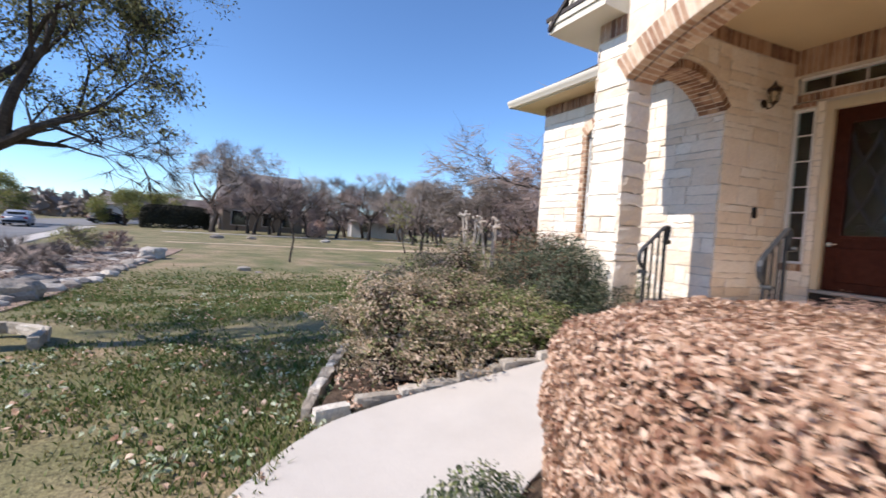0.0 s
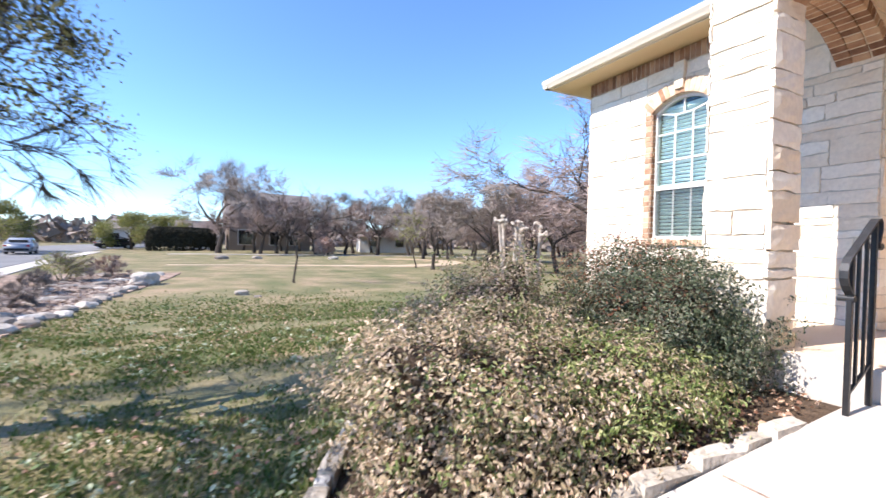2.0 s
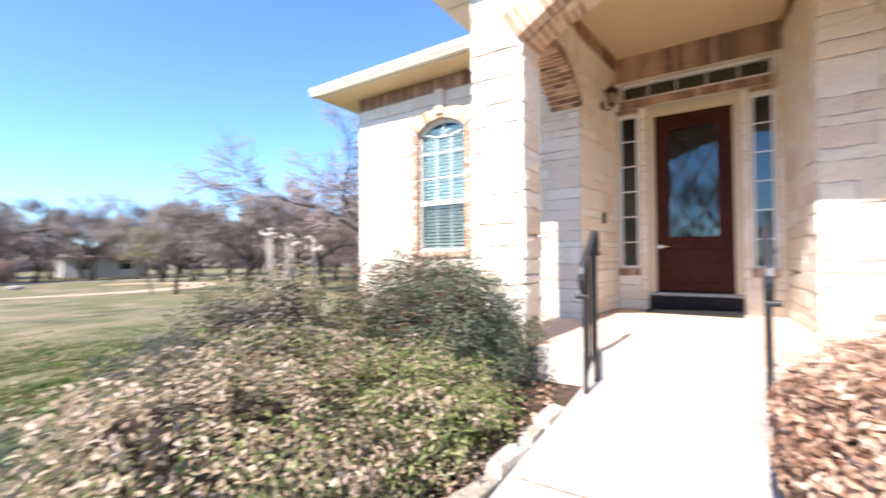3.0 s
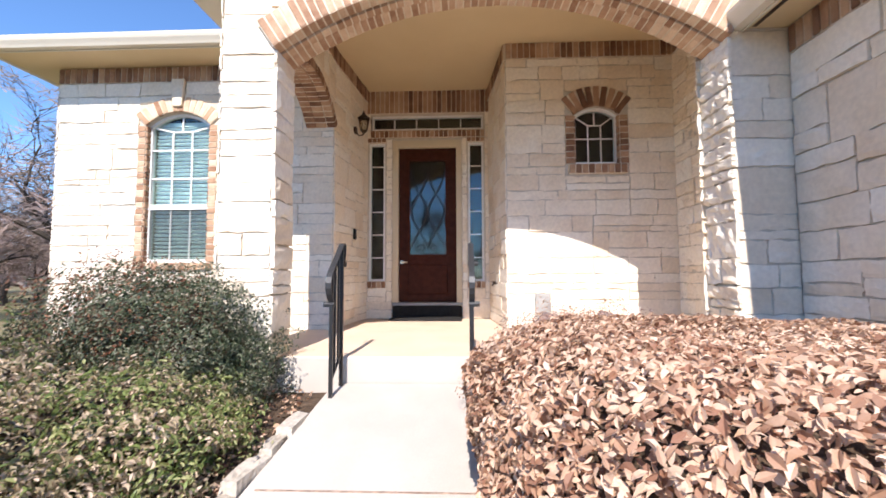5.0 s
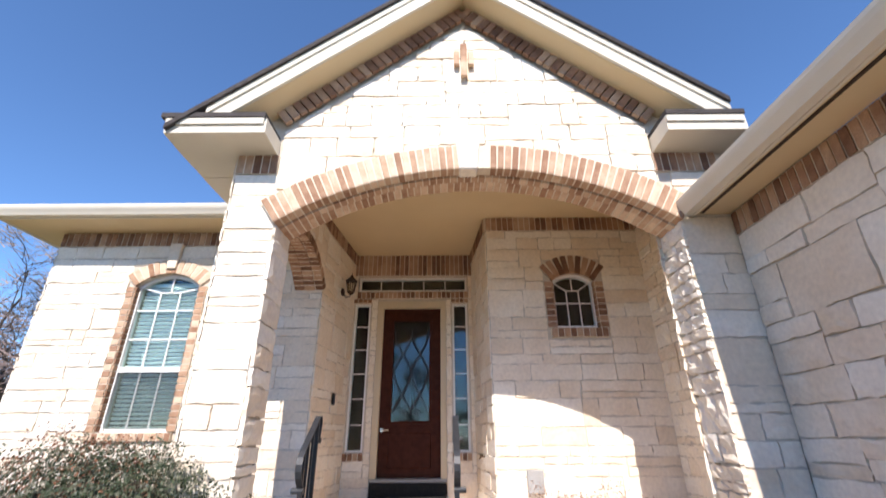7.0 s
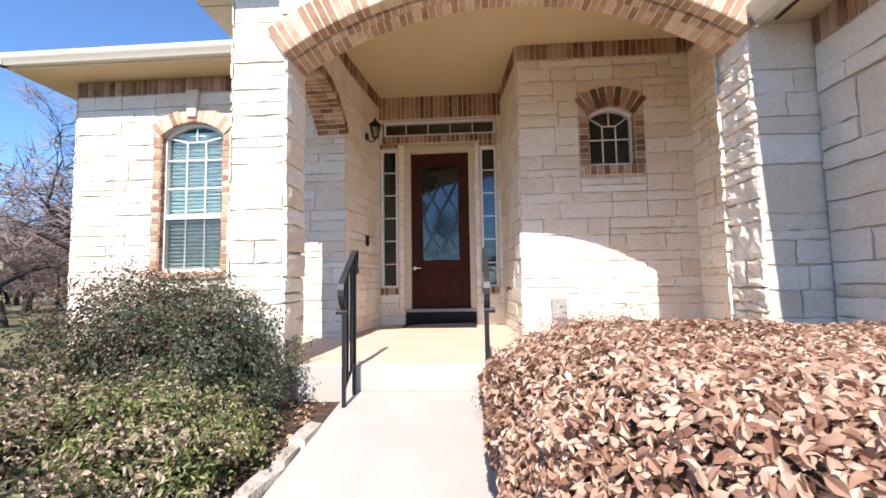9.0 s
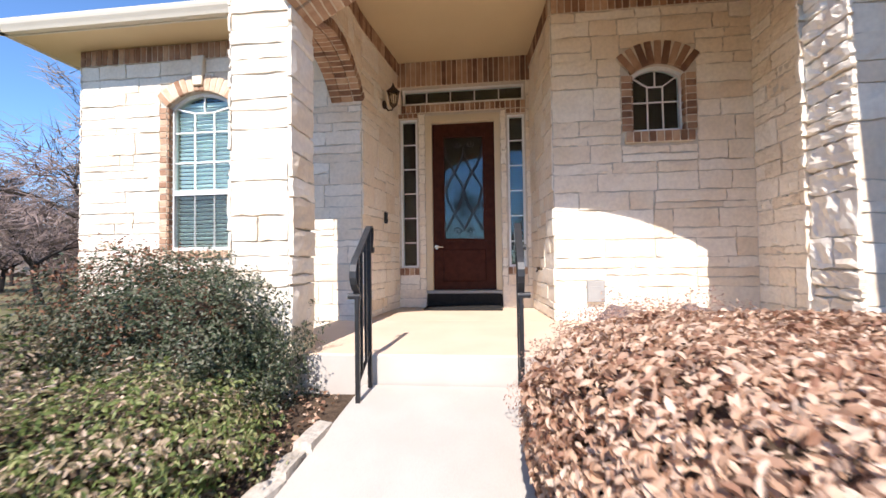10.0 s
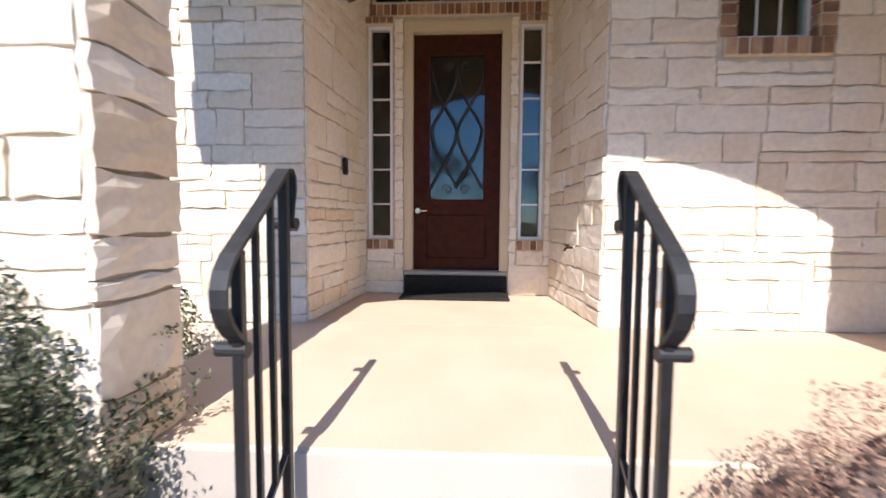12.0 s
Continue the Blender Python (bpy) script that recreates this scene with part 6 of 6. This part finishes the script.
for x, y, s in ((-28.5, 60, 1.0), (-32, 66, 1.1), (-12.5, 76, 0.95), (-17.5, 96, 0.9), (-8.5, 80, 1.0), (-40, 80, 1.2)):
    o = copy_thing(greens, pose(x, y, ground_z(x, y), 0, 0, x * 37))
    o.matrix_basis = pose(x, y, ground_z(x, y), 0, 0, x * 37) @ Matrix.Scale(s, 4)
hd = thing("dark_hedge", "dense dark clipped hedge before the far house", "hedge", (-5.8, 70, ground_z(-5.8, 70)))
core("inner_mass", (0, 0, 1.2), (4.0, 1.2, 1.9), FARDARK, hd, 121, 5.0, 0.9, 0.05)
leaves("foliage", FARDARK, [p for p in blob_points(6000, (0, 0, 1.2), (4.0, 1.2, 1.9), 121, 0.05, 1.6, 0.1, -0.7, 5.0) if p[0][2] > 0], 0.28, hd, "", 121, 0.6)
pk = thing("pink_shrub", "round pinkish shrub by the far trees", "shrub", (10.5, 56, ground_z(10, 56)))
core("inner_mass", (0, 0, 0.9), (1.1, 1.1, 1.1), TWIG_PURPLE, pk, 122, 2.0, 0.7)
leaves("foliage", PINKLEAF, blob_points(1200, (0, 0, 1.0), (1.2, 1.2, 1.3), 122, 0.2, 2, 0.4, -0.6), 0.22, pk, "", 122, 0.6)

# far woods closing the view
V, F = [], []
dr = random.Random(131)
for i in range(15000):
    a = dr.uniform(radians(-75), radians(75))
    r = 120 + dr.uniform(0, 40)
    x, y = math.sin(a) * r, math.cos(a) * r
    top = 3.4 + 1.6 * noise.noise(Vector((x * 0.05, y * 0.05, 0)))
    z = -1 + (top + 1) * dr.random() ** 0.8
    s = dr.uniform(0.5, 1.0)
    b = len(V)
    V += [(x + dr.gauss(0, s), y + dr.gauss(0, s), z + dr.gauss(0, s)) for _ in range(4)]
    F += [(b, b + 1, b + 2), (b, b + 2, b + 3)]
tagged(raw("backdrop_woods", V, F, TWIG), "far belt of dark bare woods", "woods", kind="stuff")


# ---- far houses ----
def house(name, label, at, turn, w, d, h, roof_h, wall_m, roof_m, windows, chimney=None, hip=False):
    ob = thing(name, label, "house", (*at, ground_z(*at)))
    ob.rotation_euler = (0, 0, radians(turn))
    bm = boxes(((-w / 2, -d / 2, -0.3), (w / 2, d / 2, h)))
    part("wall", bm, wall_m, ob)
    bm = bmesh.new()
    o, q = 0.5, (d / 2 if hip else 0.0)
    a = [bm.verts.new(p) for p in ((-w / 2 - o, -d / 2 - o, h), (w / 2 + o, -d / 2 - o, h), (w / 2 + o, d / 2 + o, h), (-w / 2 - o, d / 2 + o, h))]
    r = [bm.verts.new(p) for p in ((-w / 2 - o + q, 0, h + roof_h), (w / 2 + o - q, 0, h + roof_h))]
    for f in ((a[0], a[1], r[1], r[0]), (a[2], a[3], r[0], r[1]), (a[1], a[2], r[1]), (a[3], a[0], r[0]), (a[3], a[2], a[1], a[0])):
        bm.faces.new(f)
    part("roof", bm, roof_m, ob)
    for x, z, ww, hh in windows:
        win = part("window", boxes(((x - ww / 2, -d / 2 - 0.06, z), (x + ww / 2, -d / 2 - 0.005, z + hh))), FAR_WHITE, ob)
        part("pane", boxes(((x - ww / 2 + 0.1, -d / 2 - 0.08, z + 0.1), (x + ww / 2 - 0.1, -d / 2 - 0.061, z + hh - 0.1))), CAR_GLASS, win)
    if chimney:
        part("chimney", boxes(((chimney - 0.6, -0.5, h), (chimney + 0.6, 0.5, h + roof_h + 1.8)), ((chimney - 0.75, -0.65, h + roof_h + 1.8), (chimney + 0.75, 0.65, h + roof_h + 2.1))), wall_m, ob)
    return ob


house("house", "brown two-storey house with a steep roof and chimney", (5.5, 80), 4, 12, 9, 5.0, 4.4, FAR_WALL, FAR_ROOF, ((-3.5, 0.8, 2.6, 2.4), (0.5, 0.8, 1.6, 2.2), (3.5, 0.8, 1.6, 2.2)), -5.2)
house("garage_annexe", "low white-walled annexe with a brown roof", (-4.5, 79), 0, 5, 6, 2.6, 1.8, FAR_WHITE, FAR_ROOF, ((-1, 0.9, 1.4, 1.2),))
house("house", "tan house with a grey roof across the street", (-36, 60), 60, 14, 10, 3.4, 4.2, FAR_WALL, FAR_ROOF, ((-4, 0.9, 1.6, 1.5), (3, 0.2, 4.5, 2.3)), None)
house("house", "pale house seen between the trees", (-16.5, 86), 10, 4, 6, 3.0, 2.0, FAR_WHITE, FAR_ROOF, ((0, 0.9, 1.6, 1.5),), None, True)
house("house", "low pale house behind the trees", (24, 74), -10, 9, 7, 2.6, 1.4, FAR_WHITE, FAR_ROOF, ((-2, 0.9, 1.6, 1.5), (2, 0.9, 1.6, 1.5)), None, True)


# ---- parked vehicles ----
def car(name, label, at, turn, paint, length=4.5, width=1.8, height=1.5, cabin=(0.22, 0.86), bonnet=0.62, bed=False):
    ob = thing(name, label, "car", (*at, ground_z(*at) + 0.05))
    ob.rotation_euler = (0, 0, radians(turn))
    L, W, H = length, width, height
    prof = [(-L / 2, 0.35), (-L / 2, H * bonnet), (-L / 2 + L * cabin[0] * 0.55, H * bonnet + 0.04), (-L / 2 + L * cabin[0] * 1.45, H * 0.97), (-L / 2 + L * 0.45, H), (-L / 2 + L * cabin[1] * 0.88, H * 0.96), (-L / 2 + L * cabin[1], H * (bonnet + 0.05)), (L / 2 - 0.05, H * (bonnet - 0.02)), (L / 2, H * 0.5), (L / 2, 0.35), (L / 2 - 0.3, 0.25), (-L / 2 + 0.3, 0.25)]
    bm = bmesh.new()
    prism(bm, [(x, -W / 2, z) for x, z in prof], (0, W, 0))
    for v in bm.verts:
        if v.co.z > H * (bonnet + 0.1):
            v.co.y *= 0.82
    bmesh.ops.bevel(bm, geom=bm.edges[:], offset=0.05, segments=2, affect="EDGES")
    part("body", bm, paint, ob, "", True)
    a, b = -L / 2 + L * cabin[0] * 1.35, -L / 2 + L * cabin[1] * 0.93
    for s in (-1, 1):
        bm = bmesh.new()
        y0, y1 = s * (W / 2 - 0.02), s * (W / 2 * 0.83 + 0.012)
        prism(bm, [(a - 0.15, y0, H * (bonnet + 0.08)), (b + 0.05, y0, H * (bonnet + 0.08)), (b - 0.2, y1, H * 0.92), (a + 0.1, y1, H * 0.92)], (0, s * 0.012, 0))
        part("side_window", bm, CAR_GLASS, ob)
        for x in (-L * 0.31, L * 0.31):
            bm = bmesh.new()
            tube(bm, [(x, s * (W / 2 - 0.20), 0.33), (x, s * (W / 2 + 0.01), 0.33)], 0.33, 16)
            wheel = part("wheel", bm, TYRE, ob)
            bm = bmesh.new()
            tube(bm, [(x, s * (W / 2 + 0.011), 0.33), (x, s * (W / 2 + 0.02), 0.33)], 0.20, 12)
            part("rim", bm, GREY_PLASTIC, wheel)
        part("tail_light", boxes(((-L / 2 - 0.02, s * W * 0.42 - 0.12, H * 0.48), (-L / 2 + 0.02, s * W * 0.42 + 0.12, H * 0.58)), bevel=0.008), RED_LENS, ob, "red tail light")
    part("rear_window", boxes(((-L / 2 + L * cabin[0] * 0.75, -W * 0.36, H * (bonnet + 0.12)), (-L / 2 + L * cabin[0] * 0.95, W * 0.36, H * 0.88)), bevel=0.01), CAR_GLASS, ob)
    part("bumper", boxes(((-L / 2 - 0.06, -W * 0.46, 0.36), (-L / 2 + 0.02, W * 0.46, 0.55)), bevel=0.02), TYRE, ob)
    return ob


car("car", "dark blue-black car parked at the near kerb", (-10.0, 20.5), 96, CAR_DARK, 4.6, 1.85, 1.6)
car("pickup_truck", "white pickup truck parked across the street", (-20.5, 37), 20, CAR_WHITE, 5.6, 1.95, 1.85, (0.55, 0.85), 0.6)
car("car", "silver car parked on the street", (-17.5, 56), 100, CAR_SILVER)
car("car", "dark car parked far along the street", (-24.5, 58), 95, CAR_DARK)
car("car", "dark car parked by the far trees", (-14.8, 78), 20, CAR_DARK)
car("car", "silver car parked across the street", (-23.5, 47), 95, CAR_SILVER)
